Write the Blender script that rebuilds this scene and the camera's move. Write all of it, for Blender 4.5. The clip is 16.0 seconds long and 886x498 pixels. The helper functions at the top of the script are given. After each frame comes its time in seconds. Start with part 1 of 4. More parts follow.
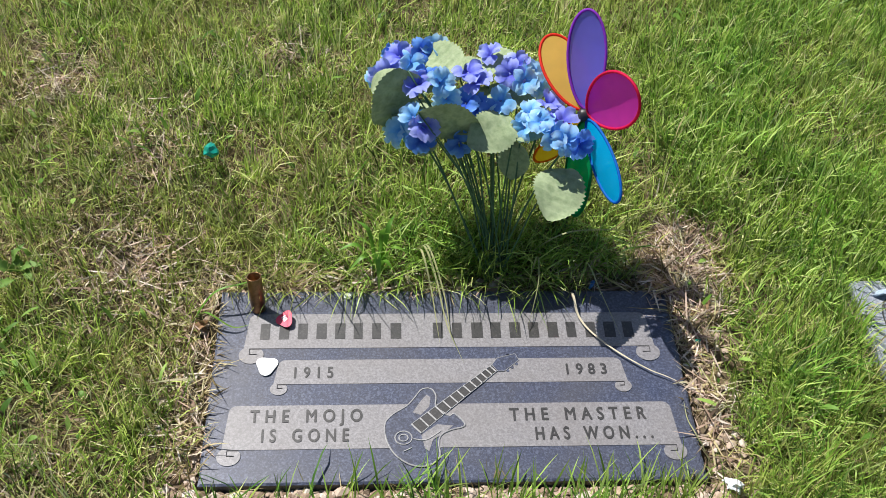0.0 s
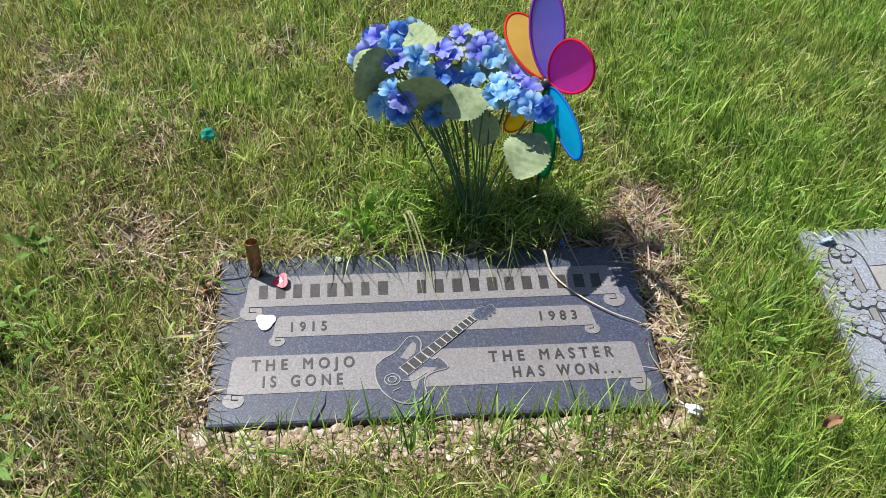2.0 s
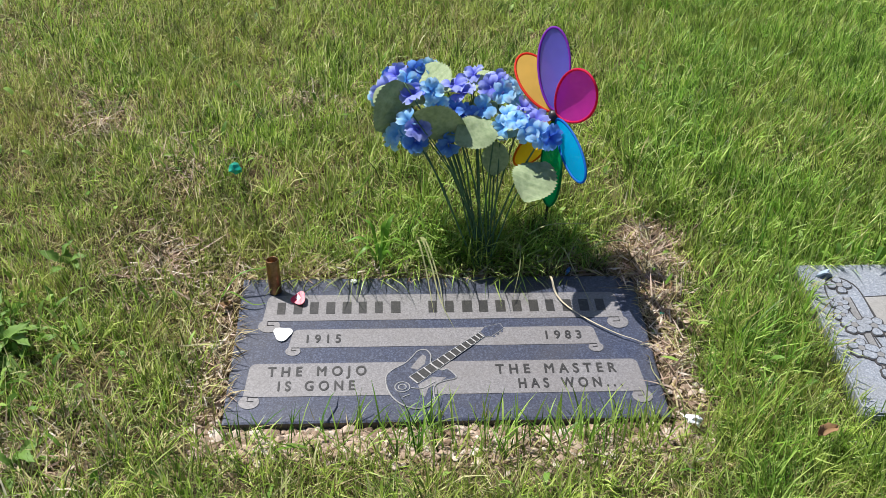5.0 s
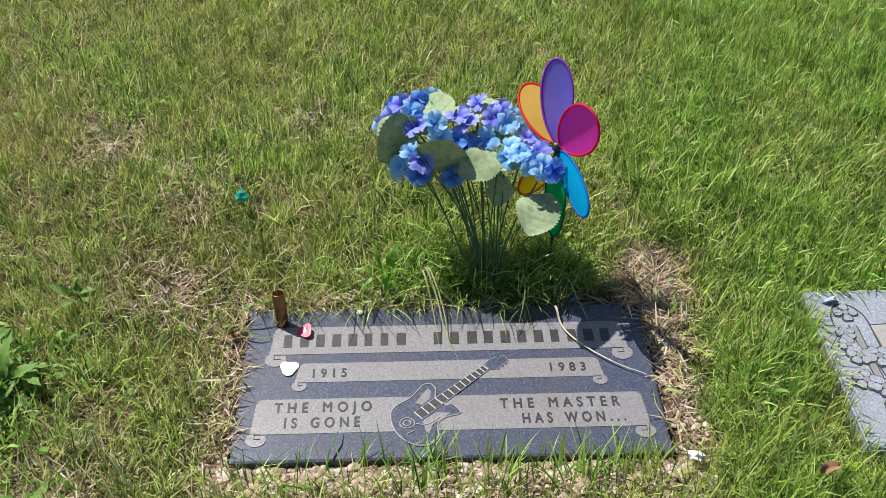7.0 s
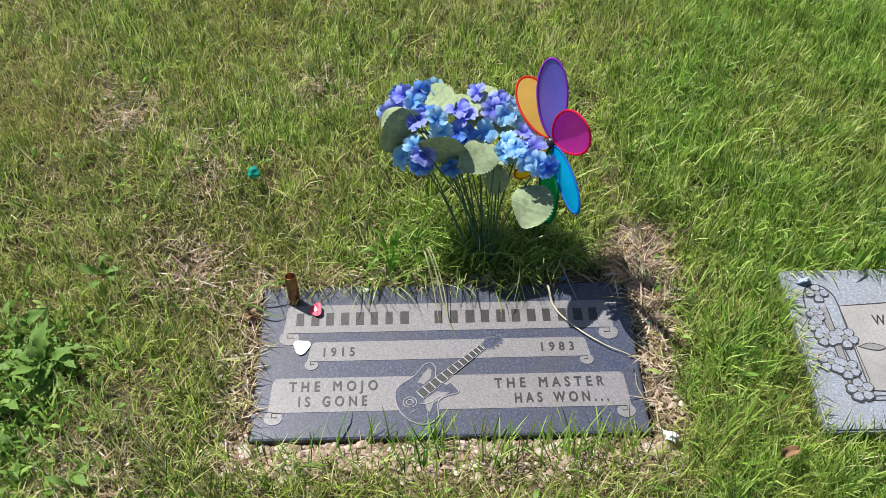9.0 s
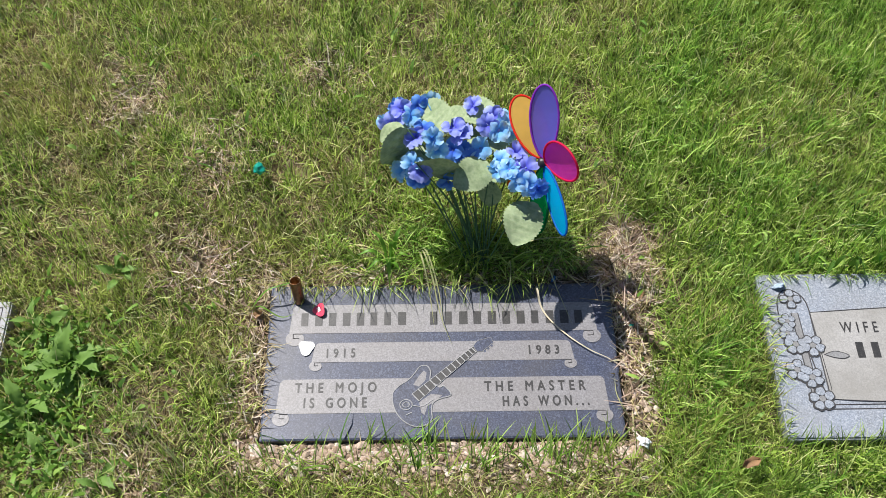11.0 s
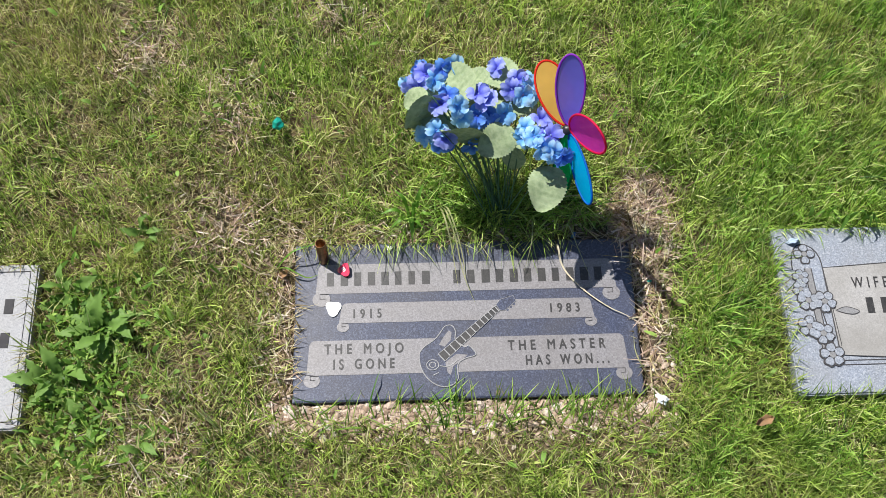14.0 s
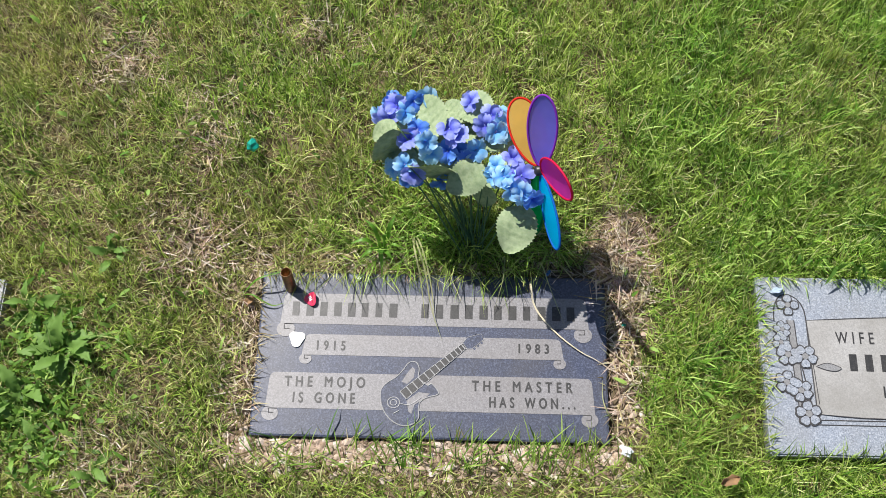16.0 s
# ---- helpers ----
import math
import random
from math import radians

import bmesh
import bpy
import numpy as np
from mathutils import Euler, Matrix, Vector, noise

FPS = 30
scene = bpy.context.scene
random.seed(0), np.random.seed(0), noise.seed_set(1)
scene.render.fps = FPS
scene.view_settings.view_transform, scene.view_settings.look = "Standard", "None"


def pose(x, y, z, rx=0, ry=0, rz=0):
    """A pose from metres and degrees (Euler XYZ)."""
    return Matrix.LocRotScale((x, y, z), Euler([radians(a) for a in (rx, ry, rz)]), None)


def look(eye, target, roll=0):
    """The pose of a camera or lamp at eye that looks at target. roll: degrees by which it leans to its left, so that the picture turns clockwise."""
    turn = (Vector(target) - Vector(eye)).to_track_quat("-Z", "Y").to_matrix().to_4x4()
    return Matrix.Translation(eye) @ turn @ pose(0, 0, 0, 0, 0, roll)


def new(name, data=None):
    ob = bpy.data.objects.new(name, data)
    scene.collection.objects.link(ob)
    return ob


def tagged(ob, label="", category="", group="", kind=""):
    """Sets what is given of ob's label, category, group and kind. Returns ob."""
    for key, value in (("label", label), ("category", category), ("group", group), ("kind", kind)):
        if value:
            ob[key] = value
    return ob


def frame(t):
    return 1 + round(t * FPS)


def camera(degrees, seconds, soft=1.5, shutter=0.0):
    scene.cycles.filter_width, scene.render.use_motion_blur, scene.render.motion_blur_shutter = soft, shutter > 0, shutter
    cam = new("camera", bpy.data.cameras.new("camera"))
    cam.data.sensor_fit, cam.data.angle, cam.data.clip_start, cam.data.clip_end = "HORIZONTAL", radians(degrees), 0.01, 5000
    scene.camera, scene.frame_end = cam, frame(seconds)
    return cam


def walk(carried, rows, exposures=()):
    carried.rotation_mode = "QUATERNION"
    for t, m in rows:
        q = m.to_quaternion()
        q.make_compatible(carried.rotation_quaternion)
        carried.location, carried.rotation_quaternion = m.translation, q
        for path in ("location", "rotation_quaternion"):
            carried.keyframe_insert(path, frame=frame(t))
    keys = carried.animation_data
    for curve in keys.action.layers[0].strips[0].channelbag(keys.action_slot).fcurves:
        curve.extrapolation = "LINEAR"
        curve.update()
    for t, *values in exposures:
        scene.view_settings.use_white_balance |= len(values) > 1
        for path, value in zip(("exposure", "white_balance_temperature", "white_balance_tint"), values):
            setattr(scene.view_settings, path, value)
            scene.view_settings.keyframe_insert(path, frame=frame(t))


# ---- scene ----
PATH = [
    (0, (-0.0896, -0.7694, 1.1040), (0.0005, 0.2294, -0.0115), 3.71),
    (0.5, (-0.0934, -0.7638, 1.0965), (0.0047, 0.2351, -0.0182), 3.85),
    (1, (-0.0764, -0.8791, 1.1627), (0.0077, 0.1345, 0.0601), 2.60),
    (1.5, (-0.0682, -0.9177, 1.1902), (0.0121, 0.0986, 0.0899), 1.68),
    (2, (-0.0814, -0.9281, 1.1335), (0.0189, 0.1017, 0.0475), 2.01),
    (2.5, (-0.0683, -0.9253, 1.1035), (0.0324, 0.1338, 0.0460), 2.04),
    (3, (-0.0701, -0.9711, 1.1035), (0.0298, 0.1076, 0.0661), 2.31),
    (3.5, (-0.0783, -1.0143, 1.0995), (0.0157, 0.0746, 0.0722), 2.18),
    (4, (-0.0967, -1.0475, 1.0699), (-0.0036, 0.0680, 0.0713), 2.43),
    (6.5, (-0.0430, -1.1057, 1.0928), (0.0046, 0.0678, 0.1597), 0.48),
    (7, (-0.0518, -1.0362, 1.1468), (-0.0056, 0.0945, 0.1623), 0.42),
    (7.5, (-0.0623, -1.0004, 1.1931), (-0.0185, 0.0582, 0.1312), 0.60),
    (8, (-0.0645, -0.9869, 1.2677), (-0.0249, 0.0493, 0.1839), 0.70),
    (8.5, (-0.0514, -0.9703, 1.3278), (-0.0114, 0.0487, 0.2278), 0.80),
    (9, (-0.0430, -0.9689, 1.3755), (-0.0086, 0.0126, 0.2417), 0.39),
    (9.2, (-0.0404, -0.9682, 1.4065), (-0.0078, -0.0180, 0.2463), 0.27),
    (11.3, (-0.0154, -0.7634, 1.6334), (0.0010, 0.0182, 0.3533), 0.38),
    (11.5, (-0.0304, -0.7412, 1.6301), (-0.0047, 0.0299, 0.3438), 0.97),
    (12, (-0.0545, -0.7155, 1.6339), (-0.0137, 0.0271, 0.3313), 1.97),
    (12.5, (-0.0546, -0.6815, 1.6496), (-0.0048, 0.0085, 0.3187), 2.81),
    (13, (-0.0531, -0.6655, 1.6732), (-0.0017, -0.0227, 0.3189), 3.13),
    (13.5, (-0.0708, -0.6502, 1.7168), (-0.0224, -0.0656, 0.3362), 3.25),
    (14, (-0.0945, -0.6307, 1.7437), (-0.0488, -0.0325, 0.3689), 2.64),
    (14.5, (-0.0805, -0.6231, 1.7419), (-0.0438, -0.0286, 0.3652), 1.69),
    (15, (-0.0040, -0.5884, 1.7506), (0.0091, -0.0008, 0.3706), -0.32),
    (15.5, (0.0516, -0.5424, 1.7409), (0.0417, 0.0294, 0.3542), -1.20),
    (16, (0.0484, -0.5067, 1.7444), (0.0219, 0.0510, 0.3522), -1.32),
]
cam = camera(46.25, 16.0, soft=0.6)
walk(cam, [(t, look(eye, target, roll)) for t, eye, target, roll in PATH])

# ---- daylight ----
SUN = Vector((-0.53, 0.50, 1.0)).normalized()
world = bpy.data.worlds.new("world")
scene.world = world
world.use_nodes = True
wn = world.node_tree
sky = wn.nodes.new("ShaderNodeTexSky")
sky.sky_type, sky.sun_disc = "NISHITA", False
sky.sun_elevation, sky.sun_rotation = math.asin(SUN.z), math.atan2(SUN.x, SUN.y)
wn.links.new(sky.outputs[0], wn.nodes["Background"].inputs[0])
wn.nodes["Background"].inputs[1].default_value = 0.06375
lamp = bpy.data.lights.new("sun", "SUN")
lamp.energy, lamp.angle, lamp.color = 5.0, radians(0.53), (1.0, 0.965, 0.92)
new("sun", lamp).matrix_world = look(SUN * 20, (0, 0, 0))
scene.view_settings.exposure = 0.42

# ---- materials ----


def node_mat(name, rough=0.6, metal=0.0, spec=0.5):
    m = bpy.data.materials.new(name)
    m.use_nodes = True
    nt = m.node_tree
    b = nt.nodes["Principled BSDF"]
    b.inputs["Roughness"].default_value, b.inputs["Metallic"].default_value = rough, metal
    b.inputs["Specular IOR Level"].default_value = spec
    return m, nt, b


def noise_tex(nt, scale, detail=4.0, rough=0.6, space="Object"):
    co = nt.nodes.new("ShaderNodeTexCoord")
    n = nt.nodes.new("ShaderNodeTexNoise")
    n.inputs["Scale"].default_value, n.inputs["Detail"].default_value, n.inputs["Roughness"].default_value = scale, detail, rough
    nt.links.new(co.outputs[space], n.inputs["Vector"])
    return n.outputs["Fac"]


def ramp(nt, fac, stops):
    r = nt.nodes.new("ShaderNodeValToRGB")
    while len(r.color_ramp.elements) < len(stops):
        r.color_ramp.elements.new(0.5)
    for e, (p, c) in zip(r.color_ramp.elements, stops):
        e.position, e.color = p, (*c, 1)
    nt.links.new(fac, r.inputs[0])
    return r.outputs[0]


def mix(nt, fac, a, b, kind="MIX"):
    m = nt.nodes.new("ShaderNodeMix")
    m.data_type, m.blend_type = "RGBA", kind
    for sock, val in ((m.inputs[0], fac), (m.inputs[6], a), (m.inputs[7], b)):
        if isinstance(val, (int, float)):
            sock.default_value = val
        elif isinstance(val, tuple):
            sock.default_value = (*val, 1)
        else:
            nt.links.new(val, sock)
    return m.outputs[2]


def bump(nt, b, height, strength, distance):
    n = nt.nodes.new("ShaderNodeBump")
    n.inputs["Strength"].default_value, n.inputs["Distance"].default_value = strength, distance
    nt.links.new(height, n.inputs["Height"])
    nt.links.new(n.outputs[0], b.inputs["Normal"])


def granite(name, stops, rough, relief=0.1, stain=(0.5, 0.5, 0.5), amount=0.25, spec=0.5):
    """Speckled stone: fine grain, a coarser cloud and a weathering stain."""
    m, nt, b = node_mat(name, rough, spec=spec)
    fine = noise_tex(nt, 330, 4, 0.85)
    col = ramp(nt, fine, stops)
    co = nt.nodes.new("ShaderNodeTexCoord")
    cell = nt.nodes.new("ShaderNodeTexVoronoi")
    cell.inputs["Scale"].default_value = 420
    nt.links.new(co.outputs["Object"], cell.inputs["Vector"])
    fleck = nt.nodes.new("ShaderNodeSeparateColor")
    nt.links.new(cell.outputs["Color"], fleck.inputs[0])
    col = mix(nt, ramp(nt, fleck.outputs[0], [(0.80, (0, 0, 0)), (0.92, (0.55,) * 3)]), col, stops[-1][1])
    col = mix(nt, ramp(nt, fleck.outputs[1], [(0.80, (0, 0, 0)), (0.92, (0.6,) * 3)]), col, stops[0][1])
    cloud = ramp(nt, noise_tex(nt, 9, 5, 0.6), [(0.35, (0, 0, 0)), (0.7, (amount,) * 3)])
    nt.links.new(mix(nt, cloud, col, stain), b.inputs["Base Color"])
    bump(nt, b, fine, relief, 0.0006)
    return m


def blade_mat(name, stops, translucent=0.35, rough=0.5, scale=3.0, shift=None):
    """Leaf blades: a colour for each blade, drifting over the lawn, with light coming through."""
    m, nt, b = node_mat(name, rough, spec=0.35)
    geo = nt.nodes.new("ShaderNodeNewGeometry")
    col = ramp(nt, geo.outputs["Random Per Island"], stops)
    if shift:
        patch = ramp(nt, noise_tex(nt, scale, 4, 0.65), [(0.45, (0, 0, 0)), (0.70, (0.55,) * 3)])
        col = mix(nt, patch, col, shift)
    clump = ramp(nt, noise_tex(nt, 21, 3, 0.6), [(0.34, (0.52, 0.60, 0.52)), (0.54, (1.0, 1.0, 1.0))])
    col = mix(nt, 0.85, col, clump, "MULTIPLY")
    nt.links.new(col, b.inputs["Base Color"])
    t = nt.nodes.new("ShaderNodeBsdfTranslucent")
    nt.links.new(col, t.inputs["Color"])
    s = nt.nodes.new("ShaderNodeMixShader")
    s.inputs[0].default_value = translucent
    out = nt.nodes["Material Output"]
    nt.links.new(b.outputs[0], s.inputs[1])
    nt.links.new(t.outputs[0], s.inputs[2])
    nt.links.new(s.outputs[0], out.inputs["Surface"])
    return m


def cloth(name, c1, c2, translucent=0.3, scale=60.0, rough=0.7, relief=0.3, spec=0.25):
    """Printed fabric of petals and leaves: a drift between two tones and a fine weave."""
    m, nt, b = node_mat(name, rough, spec=spec)
    col = ramp(nt, noise_tex(nt, scale, 3, 0.6), [(0.35, c1), (0.65, c2)])
    nt.links.new(col, b.inputs["Base Color"])
    bump(nt, b, noise_tex(nt, 700, 2, 0.5), relief, 0.0005)
    t = nt.nodes.new("ShaderNodeBsdfTranslucent")
    nt.links.new(col, t.inputs["Color"])
    s = nt.nodes.new("ShaderNodeMixShader")
    s.inputs[0].default_value = translucent
    nt.links.new(b.outputs[0], s.inputs[1])
    nt.links.new(t.outputs[0], s.inputs[2])
    nt.links.new(s.outputs[0], nt.nodes["Material Output"].inputs["Surface"])
    return m


def plain(name, colour, rough=0.5, metal=0.0, vary=0.25, scale=40.0, spec=0.5):
    m, nt, b = node_mat(name, rough, metal, spec)
    n = noise_tex(nt, scale, 4, 0.65)
    dark = tuple(c * (1 - vary) for c in colour)
    light = tuple(min(1, c * (1 + vary)) for c in colour)
    nt.links.new(ramp(nt, n, [(0.3, dark), (0.7, light)]), b.inputs["Base Color"])
    bump(nt, b, n, 0.1, 0.0008)
    return m


M_DARK = granite("polished_dark_granite", [(0.34, (0.016, 0.021, 0.042)), (0.52, (0.042, 0.053, 0.098)), (0.66, (0.125, 0.145, 0.215))], 0.37, 0.12, (0.085, 0.078, 0.07), 0.4, 0.65)
M_FROST = granite("frosted_grey_granite", [(0.34, (0.135, 0.130, 0.137)), (0.52, (0.215, 0.208, 0.217)), (0.66, (0.30, 0.29, 0.30))], 0.44, 0.2, (0.17, 0.155, 0.145), 0.5, 0.7)
M_CUT = granite("dark_cut_lettering", [(0.30, (0.016, 0.016, 0.017)), (0.6, (0.036, 0.035, 0.034)), (0.75, (0.075, 0.072, 0.07))], 0.38, 0.2, (0.075, 0.07, 0.065), 0.4, 0.6)
M_LINE = granite("pale_engraved_line", [(0.30, (0.22, 0.22, 0.22)), (0.7, (0.38, 0.37, 0.37))], 0.5, 0.3)
M_ROCK = granite("rough_stone_side", [(0.3, (0.035, 0.035, 0.04)), (0.7, (0.12, 0.12, 0.125))], 0.85, 0.6, (0.16, 0.12, 0.08), 0.6)
M_BLUE = granite("blue_grey_granite", [(0.34, (0.12, 0.14, 0.18)), (0.52, (0.26, 0.295, 0.355)), (0.66, (0.48, 0.51, 0.57))], 0.6, 0.3, (0.24, 0.24, 0.235), 0.5)
M_PANEL = granite("smooth_pale_granite", [(0.34, (0.27, 0.265, 0.26)), (0.66, (0.42, 0.41, 0.395))], 0.65, 0.2, (0.20, 0.19, 0.17), 0.75)
M_CARVE = granite("carved_pale_granite", [(0.34, (0.15, 0.155, 0.162)), (0.66, (0.29, 0.29, 0.295))], 0.75, 0.4, (0.17, 0.16, 0.15), 0.5)
M_GROOVE = plain("dark_groove", (0.05, 0.048, 0.05), 0.9)
M_WHITE_STONE = granite("pale_grey_granite", [(0.34, (0.22, 0.225, 0.24)), (0.66, (0.42, 0.425, 0.44))], 0.65, 0.3, (0.3, 0.29, 0.27), 0.4)

# soil: brown dirt, paler crumbs, dead-straw thatch darkened for the shade between blades
M_SOIL, nt, b = node_mat("dry_soil", 0.95, spec=0.1)
n1, n2 = noise_tex(nt, 60, 6, 0.7), noise_tex(nt, 4, 4, 0.6)
c = ramp(nt, n1, [(0.32, (0.085, 0.057, 0.038)), (0.52, (0.30, 0.215, 0.150)), (0.72, (0.52, 0.415, 0.32))])
# noise patches put the gaps' shade into the thatch colour
c = mix(nt, ramp(nt, n2, [(0.32, (0.25,) * 3), (0.52, (0.75,) * 3)]), c, (0.075, 0.062, 0.032))
co = nt.nodes.new("ShaderNodeTexCoord")
far = nt.nodes.new("ShaderNodeVectorMath")
far.operation = "DISTANCE"
far.inputs[1].default_value = (0.05, 0.5, 0.0)
nt.links.new(co.outputs["Object"], far.inputs[0])
mr = nt.nodes.new("ShaderNodeMapRange")
mr.inputs["From Min"].default_value, mr.inputs["From Max"].default_value = 0.95, 1.4
nt.links.new(far.outputs["Value"], mr.inputs["Value"])
turf = ramp(nt, noise_tex(nt, 45, 8, 0.75), [(0.30, (0.020, 0.034, 0.007)), (0.50, (0.070, 0.095, 0.020)), (0.66, (0.13, 0.15, 0.04)), (0.78, (0.24, 0.22, 0.10))])
turf = mix(nt, ramp(nt, noise_tex(nt, 0.9, 4, 0.6), [(0.40, (0, 0, 0)), (0.65, (0.5,) * 3)]), turf, (0.12, 0.11, 0.04))
c = mix(nt, mr.outputs[0], c, turf)
nt.links.new(c, b.inputs["Base Color"])
bump(nt, b, n1, 0.8, 0.006)

M_GREEN = blade_mat("lawn_blades", [(0.0, (0.024, 0.055, 0.010)), (0.22, (0.135, 0.24, 0.031)), (0.50, (0.385, 0.565, 0.085)), (0.80, (0.64, 0.775, 0.19)), (1.0, (0.90, 0.88, 0.48))], 0.36, 0.44, shift=(0.44, 0.38, 0.14))
M_LUSH = blade_mat("lush_blades", [(0.0, (0.022, 0.070, 0.012)), (0.25, (0.125, 0.305, 0.033)), (0.58, (0.36, 0.615, 0.085)), (1.0, (0.68, 0.86, 0.27))], 0.36, 0.44, 5.0, (0.40, 0.40, 0.10))
M_STRAW = blade_mat("straw_blades", [(0.0, (0.11, 0.078, 0.038)), (0.4, (0.40, 0.315, 0.14)), (0.8, (0.72, 0.61, 0.34)), (1.0, (0.88, 0.80, 0.53))], 0.36, 0.6)
M_WEED = blade_mat("weed_leaves", [(0.0, (0.07, 0.16, 0.022)), (0.5, (0.17, 0.33, 0.045)), (1.0, (0.34, 0.50, 0.11))], 0.32, 0.55)
M_DANDELION = blade_mat("dandelion_leaves", [(0.0, (0.10, 0.20, 0.035)), (0.6, (0.24, 0.40, 0.085)), (1.0, (0.40, 0.55, 0.19))], 0.3, 0.6)
M_PALE = blade_mat("pale_stalks", [(0.0, (0.36, 0.38, 0.16)), (1.0, (0.56, 0.52, 0.32))], 0.2, 0.5)
M_LITTER = blade_mat("pinkish_litter", [(0.0, (0.12, 0.070, 0.050)), (0.30, (0.42, 0.29, 0.215)), (0.70, (0.66, 0.51, 0.41)), (1.0, (0.84, 0.74, 0.64))], 0.15, 0.7)
M_BLEACH = blade_mat("bleached_stalk", [(0.0, (0.62, 0.55, 0.38)), (1.0, (0.76, 0.69, 0.52))], 0.15, 0.6)
M_PEBBLE, nt, b = node_mat("tan_gravel", 0.85, spec=0.2)
geo = nt.nodes.new("ShaderNodeNewGeometry")
c = ramp(nt, geo.outputs["Random Per Island"], [(0.0, (0.26, 0.18, 0.125)), (0.4, (0.44, 0.33, 0.245)), (0.75, (0.58, 0.45, 0.36)), (1.0, (0.74, 0.66, 0.58))])
nt.links.new(mix(nt, 0.5, c, ramp(nt, noise_tex(nt, 240, 4), [(0.3, (0.4, 0.38, 0.36)), (0.7, (1, 1, 1))]), "MULTIPLY"), b.inputs["Base Color"])



def petal_cloth(name, inner, middle, edge):
    """Dyed cloth: one tone at the heart running into another at the rim, each petal a little different."""
    m, nt, b = node_mat(name, 0.7, spec=0.25)
    co = nt.nodes.new("ShaderNodeTexCoord")
    sep = nt.nodes.new("ShaderNodeSeparateXYZ")
    nt.links.new(co.outputs["Object"], sep.inputs[0])
    add = nt.nodes.new("ShaderNodeMath")
    add.operation = "MULTIPLY_ADD"
    add.inputs[1].default_value = 48.0
    nt.links.new(sep.outputs[0], add.inputs[0])
    jit = nt.nodes.new("ShaderNodeMath")
    jit.operation = "MULTIPLY_ADD"
    jit.inputs[1].default_value, jit.inputs[2].default_value = 0.5, -0.25
    nt.links.new(noise_tex(nt, 130, 3, 0.6), jit.inputs[0])
    nt.links.new(jit.outputs[0], add.inputs[2])
    col = ramp(nt, add.outputs[0], [(0.10, inner), (0.50, middle), (0.95, edge)])
    info = nt.nodes.new("ShaderNodeObjectInfo")
    col = mix(nt, ramp(nt, info.outputs["Random"], [(0.0, (0, 0, 0)), (1.0, (0.35,) * 3)]), col, inner)
    nt.links.new(col, b.inputs["Base Color"])
    bump(nt, b, noise_tex(nt, 500, 2, 0.5), 0.4, 0.0006)
    t = nt.nodes.new("ShaderNodeBsdfTranslucent")
    nt.links.new(col, t.inputs["Color"])
    sh = nt.nodes.new("ShaderNodeMixShader")
    sh.inputs[0].default_value = 0.32
    nt.links.new(b.outputs[0], sh.inputs[1])
    nt.links.new(t.outputs[0], sh.inputs[2])
    nt.links.new(sh.outputs[0], nt.nodes["Material Output"].inputs["Surface"])
    return m


M_FL_LIGHT = petal_cloth("light_blue_petals", (0.10, 0.35, 0.82), (0.23, 0.55, 0.92), (0.52, 0.77, 0.97))
M_FL_BLUE = petal_cloth("bright_blue_petals", (0.03, 0.09, 0.55), (0.09, 0.25, 0.81), (0.19, 0.42, 0.91))
M_FL_VIOLET = petal_cloth("violet_blue_petals", (0.11, 0.12, 0.66), (0.23, 0.28, 0.84), (0.47, 0.54, 0.95))
M_LEAF = cloth("pale_green_cloth_leaf", (0.215, 0.285, 0.145), (0.33, 0.40, 0.23), 0.03, 120, 0.75, 0.5)
M_STEM = plain("green_stem", (0.055, 0.13, 0.065), 0.5)
M_EYE = plain("floret_eye", (0.16, 0.22, 0.50), 0.6)


def nylon(name, c, through_light):
    """Thin dyed nylon: matt, glowing against the light, part of which passes straight through."""
    m = cloth(name, tuple(v * 0.93 for v in c), c, 0.62, 30, 0.8, 0.15, 0.06)
    nt = m.node_tree
    out = nt.nodes["Material Output"]
    woven = out.inputs["Surface"].links[0].from_socket
    clear_ = nt.nodes.new("ShaderNodeBsdfTransparent")
    clear_.inputs["Color"].default_value = (*[min(1.0, 0.25 + 0.75 * v) for v in c], 1)
    s = nt.nodes.new("ShaderNodeMixShader")
    s.inputs[0].default_value = through_light
    nt.links.new(woven, s.inputs[1])
    nt.links.new(clear_.outputs[0], s.inputs[2])
    nt.links.new(s.outputs[0], out.inputs["Surface"])
    return m


SAILS = {}
for key, c in (("orange", (1.0, 0.58, 0.14)), ("purple", (0.22, 0.19, 1.0)), ("magenta", (1.0, 0.055, 0.62)), ("blue", (0.0, 0.48, 0.98)), ("green", (0.0, 0.40, 0.14)), ("yellow", (0.98, 0.62, 0.02))):
    SAILS[key] = nylon("nylon_" + key, c, 0.06)
for key, c in (("orange", (0.85, 0.04, 0.02)), ("purple", (0.34, 0.05, 0.62)), ("magenta", (0.78, 0.01, 0.09)), ("blue", (0.0, 0.16, 0.62)), ("green", (0.0, 0.22, 0.07)), ("yellow", (0.90, 0.22, 0.01))):
    SAILS[key + "_rim"] = cloth("binding_" + key, tuple(v * 0.85 for v in c), c, 0.4, 200, 0.6, 0.4)
M_BLACK = plain("black_plastic", (0.02, 0.02, 0.022), 0.4)
M_BRASS = plain("tarnished_brass", (0.25, 0.145, 0.075), 0.42, 1.0, 0.45, 90)
M_RED = plain("red_plastic", (0.70, 0.035, 0.10), 0.3, 0, 0.1)
M_WHITE = plain("white_plastic", (0.82, 0.82, 0.80), 0.35, 0, 0.04)
M_PAPER = plain("crumpled_white_paper", (0.78, 0.81, 0.85), 0.7, 0, 0.2)
